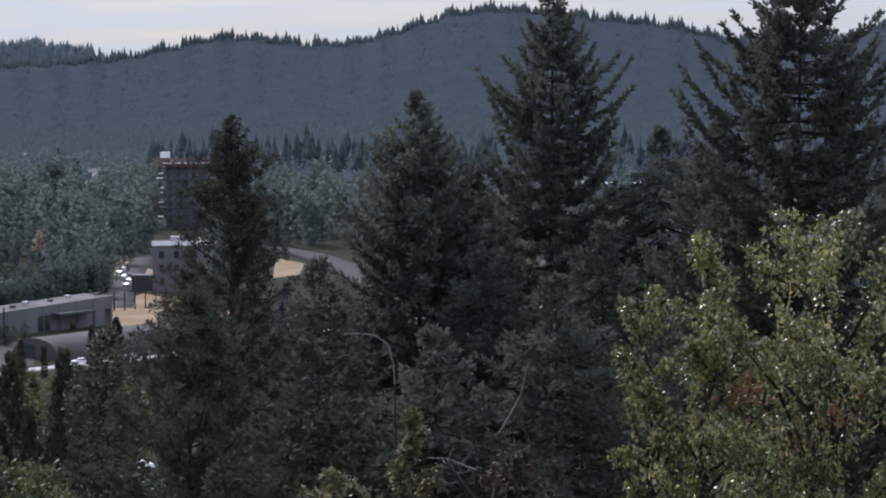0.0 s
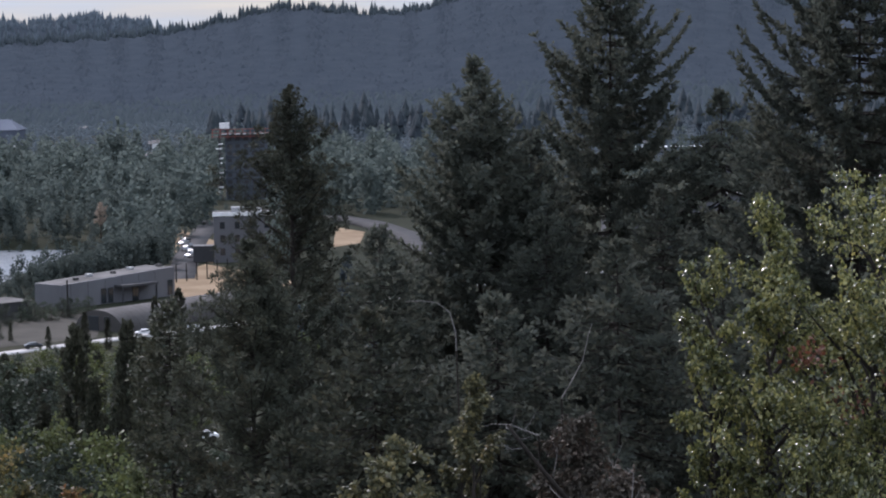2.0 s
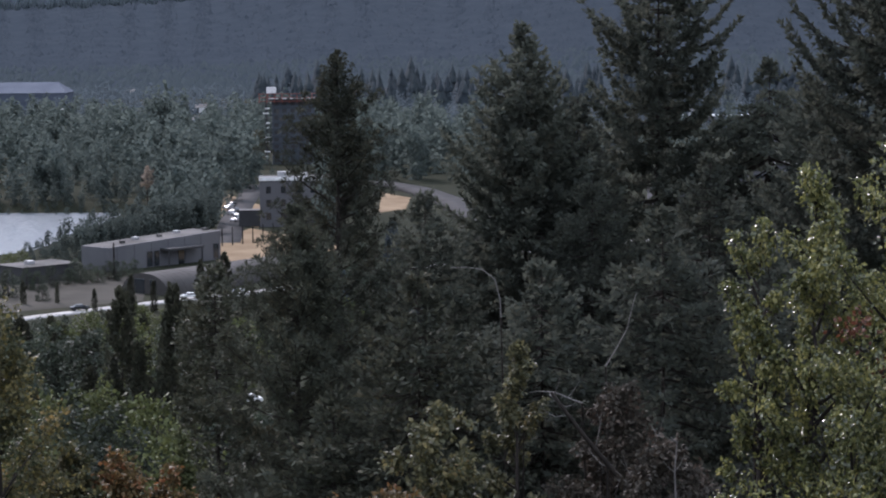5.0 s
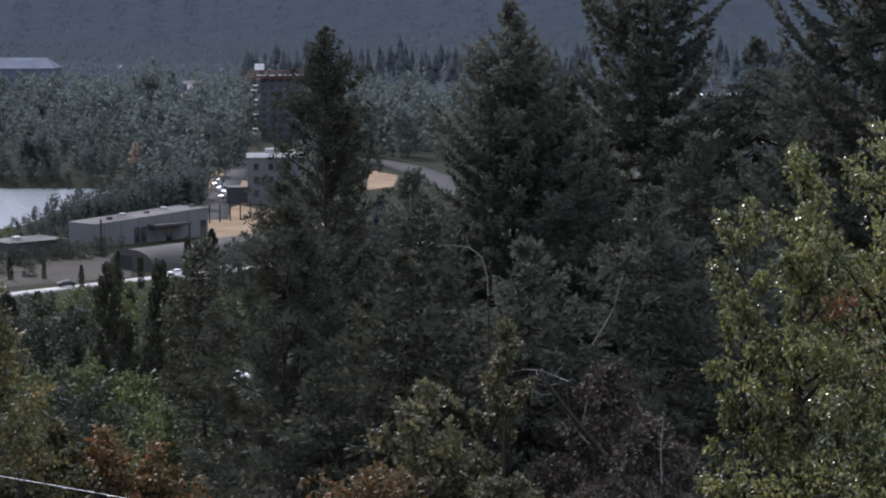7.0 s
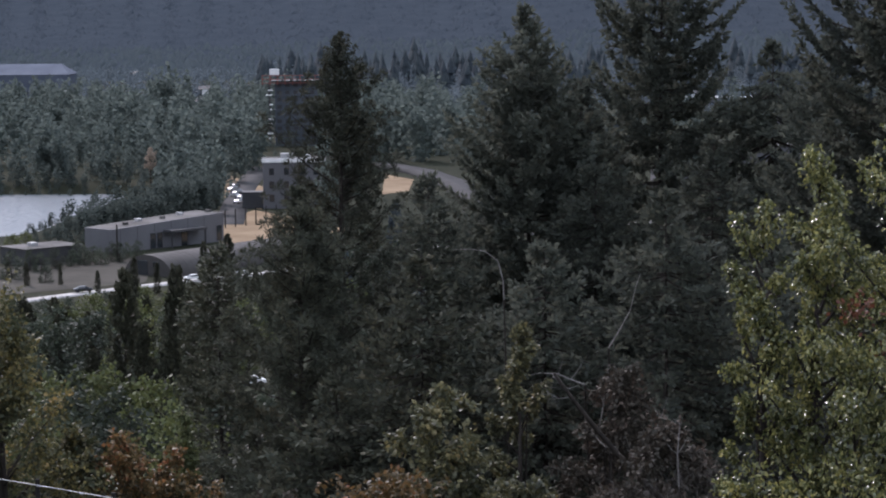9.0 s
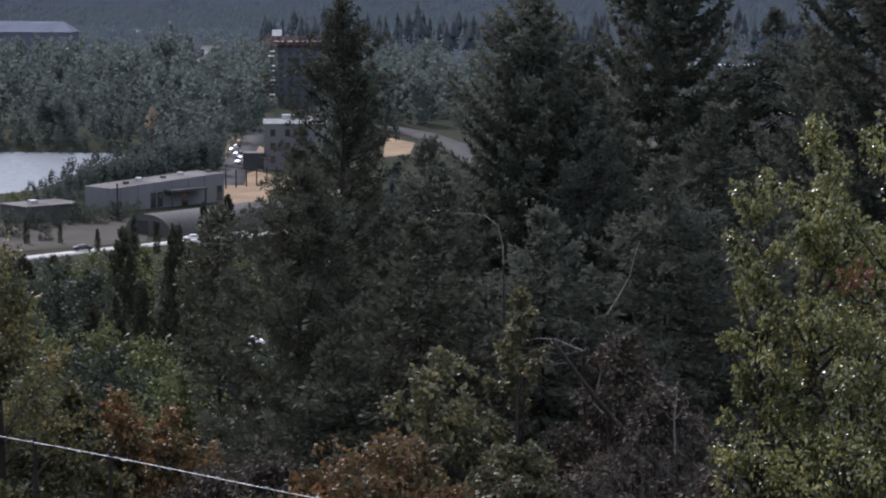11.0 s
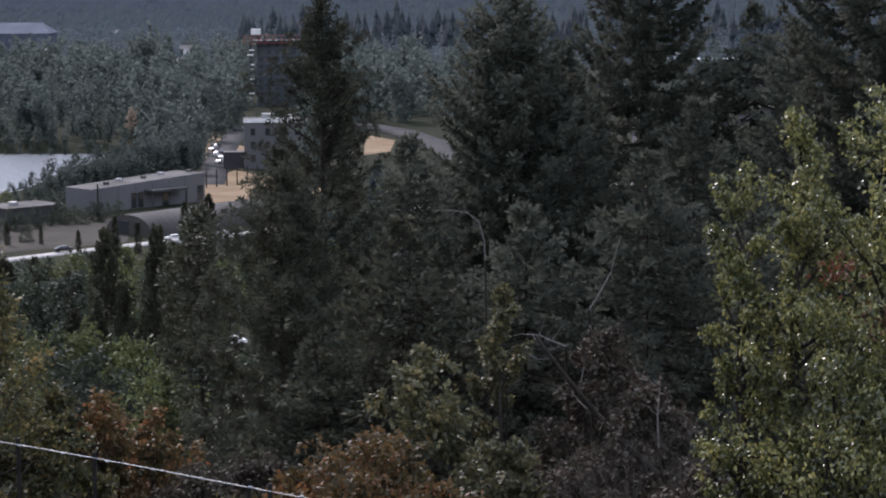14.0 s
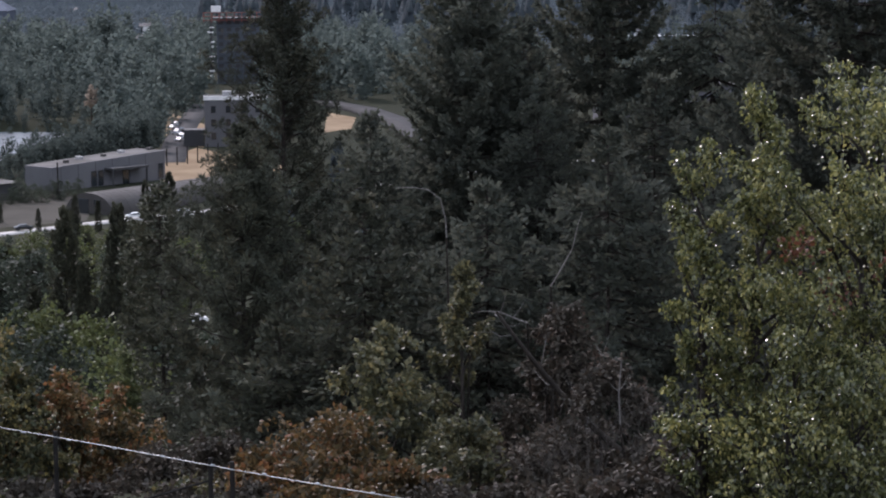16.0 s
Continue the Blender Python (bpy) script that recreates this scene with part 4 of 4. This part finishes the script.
plant(pine_tree(15, 30.1, 3.3, 0.1, 0.58, 0.88, 5, tuft=0.36, step=0.56, gaps=0.22), -5.8, 100, "open-crowned dark pine with tufted branch ends", group=TREES)
plant(pine_tree(16, 20.8, 4.0, 0.06, 0.68, 0.8, 7, tuft=0.4, step=0.56, gaps=0.16), -7.0, 92, "dense young pine with upright tufted shoots", group=TREES)
for k, (az, d, h, r, lab) in enumerate(((-3.5, 104, 24.6, 3.2, "small dark fir beside the pine"), (-2.0, 116, 26.0, 4.6, "dark fir filling the gap between taller trees"), (1.2, 104, 25.0, 4.6, "dark fir with a ragged crown"),
                                        (4.3, 100, 25.0, 5.2, "dark fir with a ragged crown"), (7.6, 112, 33.6, 4.8, "dark fir standing behind the poplar"), (12.6, 112, 33.0, 5.4, "dark fir standing behind the poplar"),
                                        (-9.2, 120, 23.6, 2.3, "slender dark fir on the lower slope"), (-8.2, 108, 12.0, 2.6, "small dark fir beside the young pine"))):
    plant(layered_fir(17 + k, h, r, 0.1, 0.52, 6, flare=0.9, power=0.8, rise=0.3, curl=0.35, dense=0.9, spray=0.33, wide=0.15, needle=CEDAR if az < -8 else FIR), az, d, lab, group=TREES)
for k, (az, d, h, r, lab) in enumerate(((-6.0, 84, 11.2, 3.6, "low dark fir under the pines"), (-3.6, 82, 15.5, 4.6, "low dark fir under the pines"), (-0.2, 84, 16.5, 4.6, "low dark fir with sparse twigs"),
                                        (3.2, 82, 18.0, 4.6, "low dark fir with sparse twigs"), (6.0, 84, 17.0, 4.4, "low dark fir behind the poplar"))):
    plant(layered_fir(27 + k, h, r, 0.03, 0.5, 6, flare=0.95, power=0.8, rise=0.25, curl=0.3, droop=0.35, dense=0.75, needle=PINE if k < 2 else FIR, spray=0.36, wide=0.15), az, d, lab, group=TREES)

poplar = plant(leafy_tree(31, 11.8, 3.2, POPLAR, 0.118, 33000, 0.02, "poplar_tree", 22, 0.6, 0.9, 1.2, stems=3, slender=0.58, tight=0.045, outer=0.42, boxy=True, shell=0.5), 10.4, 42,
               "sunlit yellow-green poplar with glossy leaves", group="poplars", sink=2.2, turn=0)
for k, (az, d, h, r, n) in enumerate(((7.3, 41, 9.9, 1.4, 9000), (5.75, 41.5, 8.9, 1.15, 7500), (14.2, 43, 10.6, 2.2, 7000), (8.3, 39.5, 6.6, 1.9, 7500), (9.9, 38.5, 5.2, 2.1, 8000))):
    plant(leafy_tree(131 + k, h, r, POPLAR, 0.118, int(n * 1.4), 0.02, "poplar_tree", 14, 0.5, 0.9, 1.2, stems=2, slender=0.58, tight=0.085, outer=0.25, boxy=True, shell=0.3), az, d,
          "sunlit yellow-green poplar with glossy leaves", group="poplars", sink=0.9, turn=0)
pr = np.random.default_rng(34)
for az, el, n in ((8.35, -7.75, 90), (9.4, -9.0, 40), (10.9, -8.3, 40)):
    spot = Vector((38.6 * math.sin(radians(az)), 38.6 * math.cos(radians(az)), EYE + 38.6 * math.tan(radians(el)))) - poplar.location
    v, f = blades(np.array(spot) + pr.normal(size=(n, 3)) * np.array([0.2, 0.2, 0.16]), pr.normal(size=(n, 3)) - np.array([0, 0, 0.6]), 0.12 * pr.uniform(0.7, 1.2, n), np.full(n, 0.08), pr)
    put_mesh("reddened_spray", quick_mesh("reddened_spray", v, f, RUSTY), poplar, "spray of rust-red leaves")["kind"] = "stuff"
plant(leafy_tree(32, 7.7, 3.0, YELLOWING, 0.14, 15000, 0.03, "maple_tree", 10, 0.2, 0.0, 0.5, tight=0.07, shell=0.6), -15.2, 58, "yellowing maple at the edge of the slope", sink=0.5)
plant(leafy_tree(33, 5.5, 2.0, MAPLE_GREEN, 0.19, 7500, 0.03, "maple_tree", 9, 0.1, 0.0, 0.5, stems=2, tight=0.07, shell=0.62), -3.1, 62, "green maple with some reddened leaves", sink=0.3)
for k, (az, d, h, r, mat, lab) in enumerate((
        (-4.7, 52, 1.8, 2.4, MAPLE_ORANGE, "orange-brown turning maple shrub"), (-6.6, 53, 1.2, 1.2, MAPLE_ORANGE, "orange-brown turning maple shrub"),
        (-12.0, 60, 3.9, 1.9, MAPLE_ORANGE, "reddish brown shrub behind the rail"), (-10.6, 61, 3.4, 1.6, MAPLE_ORANGE, "reddish brown shrub behind the rail"),
        (-10.2, 72, 7.0, 0.8, WILLOW, "pale green shrub below the brush"), (-0.9, 66, 8.2, 1.3, MAPLE_GREEN, "narrow green maple among the firs"), (-13.3, 60, 4.4, 1.6, YELLOWING, "yellow-topped shrub behind the rail"), (-12.6, 57, 1.9, 1.3, YELLOWING, "yellow-green shrub behind the rail"),
        (-9.4, 58, 1.8, 1.6, BRUSH, "dull brown-green brush behind the rail"), (-14.6, 49, 0.8, 1.1, YELLOWING, "low pale green shrub at the rail"),
        (-11.5, 49, 0.7, 1.1, BRUSH, "low brown brush at the rail"), (-9.0, 47.5, 0.7, 1.1, BRUSH, "low brown brush at the rail"),
        (-2.9, 50, 0.9, 1.2, MAPLE_ORANGE, "orange-brown turning maple shrub"), (-0.8, 56, 2.2, 1.7, MAPLE_GREEN, "dark green maple shrub"),
        (1.2, 56, 1.6, 1.8, BRUSH, "dull brown brush with bare twigs"), (3.2, 58, 3.8, 2.0, BRUSH, "tall dull brown-green brush"),
        (4.6, 50, 1.5, 1.5, BRUSH, "dull brown-green brush under the poplar"), (1.8, 66, 7.0, 2.2, BRUSH, "tall grey-brown brush among the firs"),
        (-12.4, 72, 3.8, 2.0, BRUSH, "dull tall brush on the slope"), (-9.8, 72, 4.2, 2.2, CEDAR, "dark brush on the slope"),
        (-1.6, 48.5, 0.45, 1.3, BRUSH, "low dull brush at the foot of the slope"), (0.6, 48.5, 0.5, 1.3, BRUSH, "low dull brush at the foot of the slope"),
        (2.4, 48.5, 0.5, 1.4, BRUSH, "low dull brush at the foot of the slope"), (3.9, 48, 0.8, 1.4, BRUSH, "low dull brush under the poplar"),
        (-3.6, 47.5, 0.5, 1.0, MAPLE_ORANGE, "low orange-brown turning shrub"), (-10.4, 51.5, 0.4, 1.2, BRUSH, "low brown brush behind the rail"), (-8.6, 51, 0.4, 1.2, YELLOWING, "low yellow-green brush behind the rail"),
        (-6.9, 50, 0.4, 1.1, BRUSH, "low brown brush behind the rail"), (-5.3, 49.5, 0.35, 1.1, MAPLE_ORANGE, "low orange-brown turning shrub"),
        (-13.0, 52, 0.5, 1.2, BRUSH, "low brown brush behind the rail"), (-7.6, 66, 3.0, 2.2, BRUSH, "dull brush under the pines"), (-5.2, 64, 2.6, 2.0, BRUSH, "dull brush under the pines"))):
    t = leafy_tree(40 + k, h, r, mat, 0.175, int(900 * (h + 1) * r ** 0.5), 0.03, "shrub", 8, 0.15, 0.05, 0.45, stems=2, slender=0.66, tight=0.075, shell=0.58)
    plant(t, az, d, lab, "shrub", "shrubs on the slope", sink=0.2)


def bare_tree(seed, az, d, tall, lean, turn, label, mat):
    rng = np.random.default_rng(seed)
    e = thing("dead_tree", at(az, d), turn, label, "dead tree")
    up = np.array([lean, 0.0, 1.0])
    stem = [tuple(up * tall * t + np.array([math.sin(t * 7) * 0.22, 0, math.sin(t * 11) * 0.1])) for t in np.linspace(-0.05, 1, 8)]
    put_mesh("trunk", mesh_of("trunk", *tube(stem, list(np.linspace(0.15, 0.05, 8)), 7), BARK, False), e)
    for k in range(12):
        t = rng.uniform(0.3, 1)
        p = up * tall * t
        w = rng.normal(size=3) * np.array([1, 0.6, 0.4]) + np.array([0, 0, 0.25])
        w /= np.linalg.norm(w)
        ln = rng.uniform(0.5, 2.2) * (1.25 - t * 0.6)
        pts = [p, p + w * ln * 0.4 + rng.normal(size=3) * 0.06, p + w * ln * 0.75 + np.array([0, 0, 0.16 * ln]), p + w * ln + np.array([0, 0, 0.34 * ln])]
        out = [tube(pts, [0.018, 0.014, 0.009, 0.004], 4)]
        for q in range(3):
            s = pts[rng.integers(1, 3)]
            out.append(tube([s, s + rng.normal(size=3) * 0.35], [0.006, 0.003], 3))
        put_mesh("bare_branch", mesh_of("bare_branch", *tubes(out), mat), e, "bleached bare branch")


bare_tree(71, 5.0, 64, 6.6, -0.86, 0, "leaning dead tree with dark trunk and pale twigs", PALE_WOOD)


def dead_sapling(d, stations, twigs, label):
    """A thin dark stem from the ground that ends in a bent, bleached bough; stations are bearing and elevation."""
    def spot(az, el):
        a = radians(az)
        return Vector((d * math.sin(a), d * math.cos(a), EYE + d * math.tan(radians(el))))
    pts = [spot(*s) for s in stations]
    foot = at(stations[0][0], d, -0.3)
    e = thing("dead_sapling", (0, 0, 0), 0, label, "dead tree")
    put_mesh("stem", mesh_of("stem", *tube([foot, foot.lerp(pts[0], 0.5) + Vector((0.15, 0, 0)), pts[0]], [0.045, 0.04, 0.035], 6), BARK), e)
    n = len(pts)
    put_mesh("bare_bough", mesh_of("bare_bough", *tube(pts, [0.03 - 0.02 * k / (n - 1) for k in range(n)], 5), PALE_WOOD), e, "bleached bare bough")
    for k, az, el in twigs:
        tip = spot(az, el)
        mid = pts[k].lerp(tip, 0.5) + Vector((0, 0, -0.05))
        put_mesh("twig", mesh_of("twig", *tube([pts[k], mid, tip], [0.013, 0.01, 0.004], 4), PALE_WOOD), e)


dead_sapling(79, [(-1.34, -7.6), (-1.36, -7.1), (-1.5, -6.55), (-1.85, -6.28), (-2.2, -6.22), (-2.7, -6.22)], [], "thin dead sapling with a hooked pale bough")
dead_sapling(74.5, [(1.55, -8.95), (1.85, -8.45), (2.15, -7.9), (2.3, -7.25), (2.42, -6.9)], [(1, 1.65, -8.1)], "thin dead sapling with a long pale bough")
dead_sapling(57, [(3.5, -12.7), (3.46, -11.8), (3.52, -11.0), (3.35, -10.85)], [(1, 3.15, -11.5), (1, 3.75, -11.3)], "pale upright dead sapling above the brush")
dead_sapling(66, [(0.9, -9.95), (0.5, -9.8), (0.15, -9.65), (-0.35, -9.62), (-0.9, -9.75)], [(1, 0.85, -9.3), (2, 0.3, -9.2)], "thin dead sapling with forked pale twigs")
dead_sapling(70, [(2.3, -10.9), (1.9, -10.5), (1.4, -10.3)], [(1, 1.9, -9.9)], "small dead sapling with pale twigs")

def twig_thicket(seed, az, d, tall, reach, count, label):
    """A leafless shrub: a fan of thin bent stems with side twigs."""
    r = np.random.default_rng(seed)
    e = thing("bare_shrub", at(az, d, -0.1), 0, label, "shrub", "bare shrubs")
    for _ in range(count):
        w = r.uniform(0, 2 * math.pi)
        out = np.array([math.cos(w), math.sin(w), 0]) * reach * r.uniform(0.2, 1.0)
        h = tall * r.uniform(0.5, 1.0)
        foot = out * 0.15
        q = [foot, foot + out * 0.35 + np.array([0, 0, h * 0.45]), out * 0.8 + np.array([0, 0, h * 0.8]) + r.normal(size=3) * 0.12, out * 1.1 + np.array([0, 0, h]) + r.normal(size=3) * 0.15]
        bits = [tube(q, [0.014, 0.011, 0.008, 0.004], 3)]
        for _ in range(4):
            p = q[1] + (q[3] - q[1]) * r.uniform(0, 0.9)
            bits.append(tube([p, p + r.normal(size=3) * np.array([0.22, 0.22, 0.15]) + np.array([0, 0, 0.22])], [0.007, 0.003], 3))
        put_mesh("stem", mesh_of("stem", *tubes(bits), TWIG_WOOD), e)


for k, (az, d, tall, reach, count) in enumerate(((2.6, 53, 2.4, 1.2, 14), (4.3, 53, 2.8, 1.3, 15), (1.3, 54, 1.8, 1.1, 10), (5.2, 56, 4.2, 1.2, 12))):
    twig_thicket(210 + k, az, d, tall, reach, count, "leafless grey-brown shrub of thin stems")

# ---------------------------------------------------------------- lower slope and valley woods
rng = np.random.default_rng(91)
cedars = [fir_tree(80 + k, 15.0, 1.9, 0.02, 0.4, 6, flare=0.55, power=0.62, top_up=0.9, dense=0.32, needle=CEDAR, twig=0.85, wide=0.36, wood=False) for k in range(2)]
bigs = [leafy_tree(84 + k, 15.0, 7.0, (WILLOW, ALDER, ALDER)[k], 0.66, 1700, 0.05, "broadleaf_tree", 10, 0.15, 0.0, 0.3, False, tight=0.085, shell=0.6) for k in range(3)]
farc = [fir_tree(92 + k, 28.0, 6.0, 0.03, 1.1, 5, flare=0.95, power=0.5, dense=0.16, needle=HAZED_FAR_FIR, twig=1.8, wide=0.8, wood=False) for k in range(3)]


def copies(kinds, spots, label, group, category="tree"):
    """Plants one of the kinds at each bearing, distance and size."""
    for az, d, s in spots:
        kind = kinds[int(rng.integers(len(kinds)))]
        m = pose(*at(az, d, -0.4), 0, 0, rng.uniform(0, 360)) @ Matrix.Diagonal((s * rng.uniform(0.85, 1.15), s * rng.uniform(0.85, 1.15), s, 1))
        c = copy_thing(kind, m)
        c.matrix_basis = m
        tagged(c, label, category, group)


def scatter(n, a0, a1, d0, d1, s0, s1, ok=lambda a, d: True):
    out = []
    while len(out) < n:
        a, d = rng.uniform(a0, a1), math.sqrt(rng.uniform(d0 * d0, d1 * d1))
        if ok(a, d):
            out.append((a, d, rng.uniform(s0, s1)))
    return out


def clear_of_yards(a, d):
    x, y = d * math.sin(radians(a)), d * math.cos(radians(a))
    if x < -138 and 585 < y < 800:
        return False
    if -15 < a < -7 and d < 700:
        return False
    if (-9.1 < a < -7.9 and d < 860) or (-8.1 < a < -6.2 and d < 1110):
        return False
    if -5.2 < a < -1.6 and d < 890:
        return False
    return True


# dark columns and firs below the road
copies(cedars, [(-11.6, 300, 1.0), (-10.6, 310, 0.95), (-9.3, 300, 1.15), (-12.6, 340, 0.8), (-13.6, 350, 0.75), (-10.0, 345, 0.8), (-14.4, 345, 0.9), (-11.1, 265, 0.9), (-10.1, 255, 1.0)],
       "dark columnar conifer below the road", "columnar conifers")
copies(bigs[1:2], [(-12.6, 330, 0.85), (-11.9, 322, 0.7), (-13.6, 335, 0.7)], "rounded dark green tree below the road", "round trees")
copies(bigs[:1], [(-12.6, 250, 0.95), (-12.1, 246, 0.9), (-10.9, 240, 0.9)], "rounded bright green willow on the lower slope", "round trees")
for az, d, tall, wide in ((-11.8, 260, 25.0, 4.6), (-10.35, 250, 26.0, 4.2), (-10.0, 235, 24.0, 3.6), (-11.3, 255, 19.0, 3.0)):
    m = pose(*at(az, d, -0.4), 0, 0, az * 50) @ Matrix.Diagonal((wide / 3.8, wide / 3.8, tall / 15.0, 1))
    c = copy_thing(cedars[int(d) % 2], m)
    c.matrix_basis = m
    tagged(c, "tall dark columnar conifer on the lower slope", "tree", "columnar conifers")


def under(spots, el, tall):
    """Keeps tree tops below a line of sight."""
    out = [(a, q, min(s, (EYE + q * math.tan(radians(el)) - at(a, q).z) / tall)) for a, q, s in spots]
    return [o for o in out if o[2] > 0.12]


def road_line(a, q):
    if -8.8 < a < -5.9 and q < 342:
        return -9.9      # low growth before the parked cars
    return float(np.interp(a, (-17, -13.7, -8.0, -5), (-7.25, -7.15, -6.65, -6.2)))


for a, q, s in scatter(135, -17, -6.5, 215, 462, 0.4, 0.9):
    copies(bigs, under([(a, q, s)], road_line(a, q) + 0.08 - rng.uniform(0.0, 0.3), 17.0), "leafy tree on the lower slope", "slope trees")
for a, q, s in scatter(22, -16, -6.5, 240, 430, 0.7, 1.1):
    copies(cedars, under([(a, q, s)], road_line(a, q) + rng.uniform(-0.4, 0.25), 15.5), "dark columnar conifer below the road", "columnar conifers")
copies(bigs, under(scatter(24, -7, 14, 170, 440, 0.5, 1.0), -5.8, 17.5), "leafy tree on the lower slope", "slope trees")
copies(farc, under(scatter(20, -7, 14, 150, 520, 0.5, 0.9), -4.5, 31), "dark conifer on the lower slope", "slope conifers")
bank = [(a, 632 + 5 * (k % 3) + 22 * max(0, a + 12.5), 1.3) for k, a in enumerate(np.arange(-14.3, -9.3, 0.3))]
near_bank = []
for spot in bank:
    limit = float(np.interp(spot[0], (-14.6, -13.8, -13.2, -12.4, -11.5, -10), (-5.45, -5.1, -4.75, -4.6, -4.3, -3.9)))
    near_bank += under([spot], limit + 0.1 * math.sin(spot[0] * 31), 21.0)
    near_bank += under([(spot[0] + 0.12, spot[1] - 26, 1.0)], limit - 0.12 + 0.12 * math.sin(spot[0] * 17), 21.0)
    near_bank += under([(spot[0] - 0.1, spot[1] - 40, 1.0)], limit - 0.3 + 0.1 * math.sin(spot[0] * 23), 21.0)
blob_wood("near_bank_wood", near_bank, 420, 65, HAZED_BROAD, "rounded leafy trees on the near river bank", 21.0, 8.5)
copies(cedars, [(-14.9, 520, 0.42), (-13.5, 500, 0.34), (-11.5, 485, 0.55), (-9.6, 492, 0.7), (-8.95, 478, 0.9), (-10.9, 478, 0.5), (-10.3, 470, 0.45), (-14.4, 500, 0.4), (-12.5, 478, 0.4)], "small dark conifer beside the yard", "yard trees")
for az, d, size in [(-12.6, 546, 0.2), (-12.1, 548, 0.22), (-11.7, 552, 0.2), (-13.2, 538, 0.2), (-14.3, 530, 0.25), (-13.9, 505, 0.18), (-13.0, 545, 0.26), (-12.85, 540, 0.22), (-12.4, 540, 0.2), (-11.9, 545, 0.24), (-14.8, 515, 0.3), (-14.0, 528, 0.22), (-11.4, 556, 0.2), (-13.6, 534, 0.24)]:
    copies(bigs[1:2], [(az, d, size * 1.5)], "low dark bush in the gravel yard", "yard bushes", "bush")
copies(bigs[:1], [(-14.75, 560, 0.45), (-14.4, 575, 0.4)], "rounded pale green tree beside the annex", "yard trees")
bank_spots = [(math.degrees(math.atan2(bx, by)), math.hypot(bx, by), sz) for bx, by, sz in
              [(-122 - 6.5 * k, 806 + 8 * math.sin(k * 2.3), 0.85 + 0.3 * math.sin(k * 1.7)) for k in range(42)] + [(-124 - 5.5 * k, 792 + 4 * math.sin(k * 3.1), 0.48 + 0.14 * math.sin(k * 2.9)) for k in range(50)]
              + [(-124 - 4.5 * k, 783 + 3 * math.sin(k * 1.3), 0.2 + 0.06 * math.sin(k * 2.1)) for k in range(60)]]
blob_wood("river_bank_wood", bank_spots, 260, 64, HAZED_BROAD, "leafy trees and bushes along the far river bank", 21.0, 6.5)
plant(leafy_tree(97, 14.2, 2.6, DRY_LEAF, 0.7, 900, 0.5, "broadleaf_tree", 6, 0.3, 0.0, 0.2, False), -11.0, 806, "tan withered tree on the far river bank")
copies(farc, scatter(34, -7, 14, 900, 1900, 0.55, 0.95, clear_of_yards), "dark conifer on the valley floor", "valley firs")
cone_forest("valley_conifer_belt", 420, 9, -8, 15, 1550, 2250, 31, 0.25, HAZED_FAR_FIR, "hazy dark conifers in a belt before the hill", ((0.0, 0.55, 1.0), (0.26, 0.76, 0.88), (0.5, 0.92, 0.66), (0.72, 1.0, 0.4)))
low_spots = [p for p in scatter(150, -9.2, -4.6, 760, 1045, 0.18, 0.42) if not (-8.75 < p[0] < -7.9 and p[1] < 920) and not (-8.0 < p[0] < -6.0 and p[1] < 790)]
blob_wood("lowland_thicket", low_spots, 110, 63, HAZED_BROAD, "low thickets around the unfinished tower", 17.0, 9.0)
copies(bigs[1:], under(scatter(24, -6.2, -1.2, 330, 560, 0.5, 1.0), -5.3, 17.5), "leafy tree beside the valley road", "slope trees")
# both woods get their haze from the leaf colour
blob_wood("valley_wood", scatter(620, -18, -2, 640, 1400, 0.5, 1.45, clear_of_yards) + scatter(90, -2, 14, 800, 1400, 0.6, 1.2) + [(-10.6, 1300, 1.8), (-10.3, 1310, 1.65), (-10.9, 1290, 1.5), (-13.6, 1250, 1.5), (-12.8, 1280, 1.45), (-11.9, 1260, 1.4)], 330, 61, HAZED_BROAD, "dense leafy woods on the valley floor", 21.0, 6.5)
blob_wood("distant_wood", scatter(1150, -19, 16, 1350, 2290, 0.5, 1.1, clear_of_yards), 90, 62, HAZED_FAR_BROAD, "hazy leafy woods across the far valley", 17.0, 9.0, leaf=0.11)
for az, d, lab in zip(rng.uniform(-15, 13, 34), rng.uniform(1500, 2450, 34), ["small pale house among far trees"] * 34):
    e = thing("house", at(az, d), rng.uniform(-40, 40), lab, "house", "far houses")
    w, h = rng.uniform(9, 18), rng.uniform(4, 7)
    box_part("wall", (-w / 2, w / 2, 0, 9, -1, h), WHITE if rng.random() < 0.35 else GREY_PANEL, e, "", 0.0)
    put_mesh("roof", mesh_of("roof", [(-w / 2 - 0.5, -0.5, h), (w / 2 + 0.5, -0.5, h), (w / 2 + 0.5, 9.5, h), (-w / 2 - 0.5, 9.5, h), (-w / 2 - 0.5, 4.5, h + 2.6), (w / 2 + 0.5, 4.5, h + 2.6)],
                                 [(0, 1, 5, 4), (2, 3, 4, 5), (1, 2, 5), (3, 0, 4)], GREY_DARK), e)
for o in (*cedars, *bigs, *farc):
    for q in (*o.children_recursive, o):
        bpy.data.objects.remove(q)
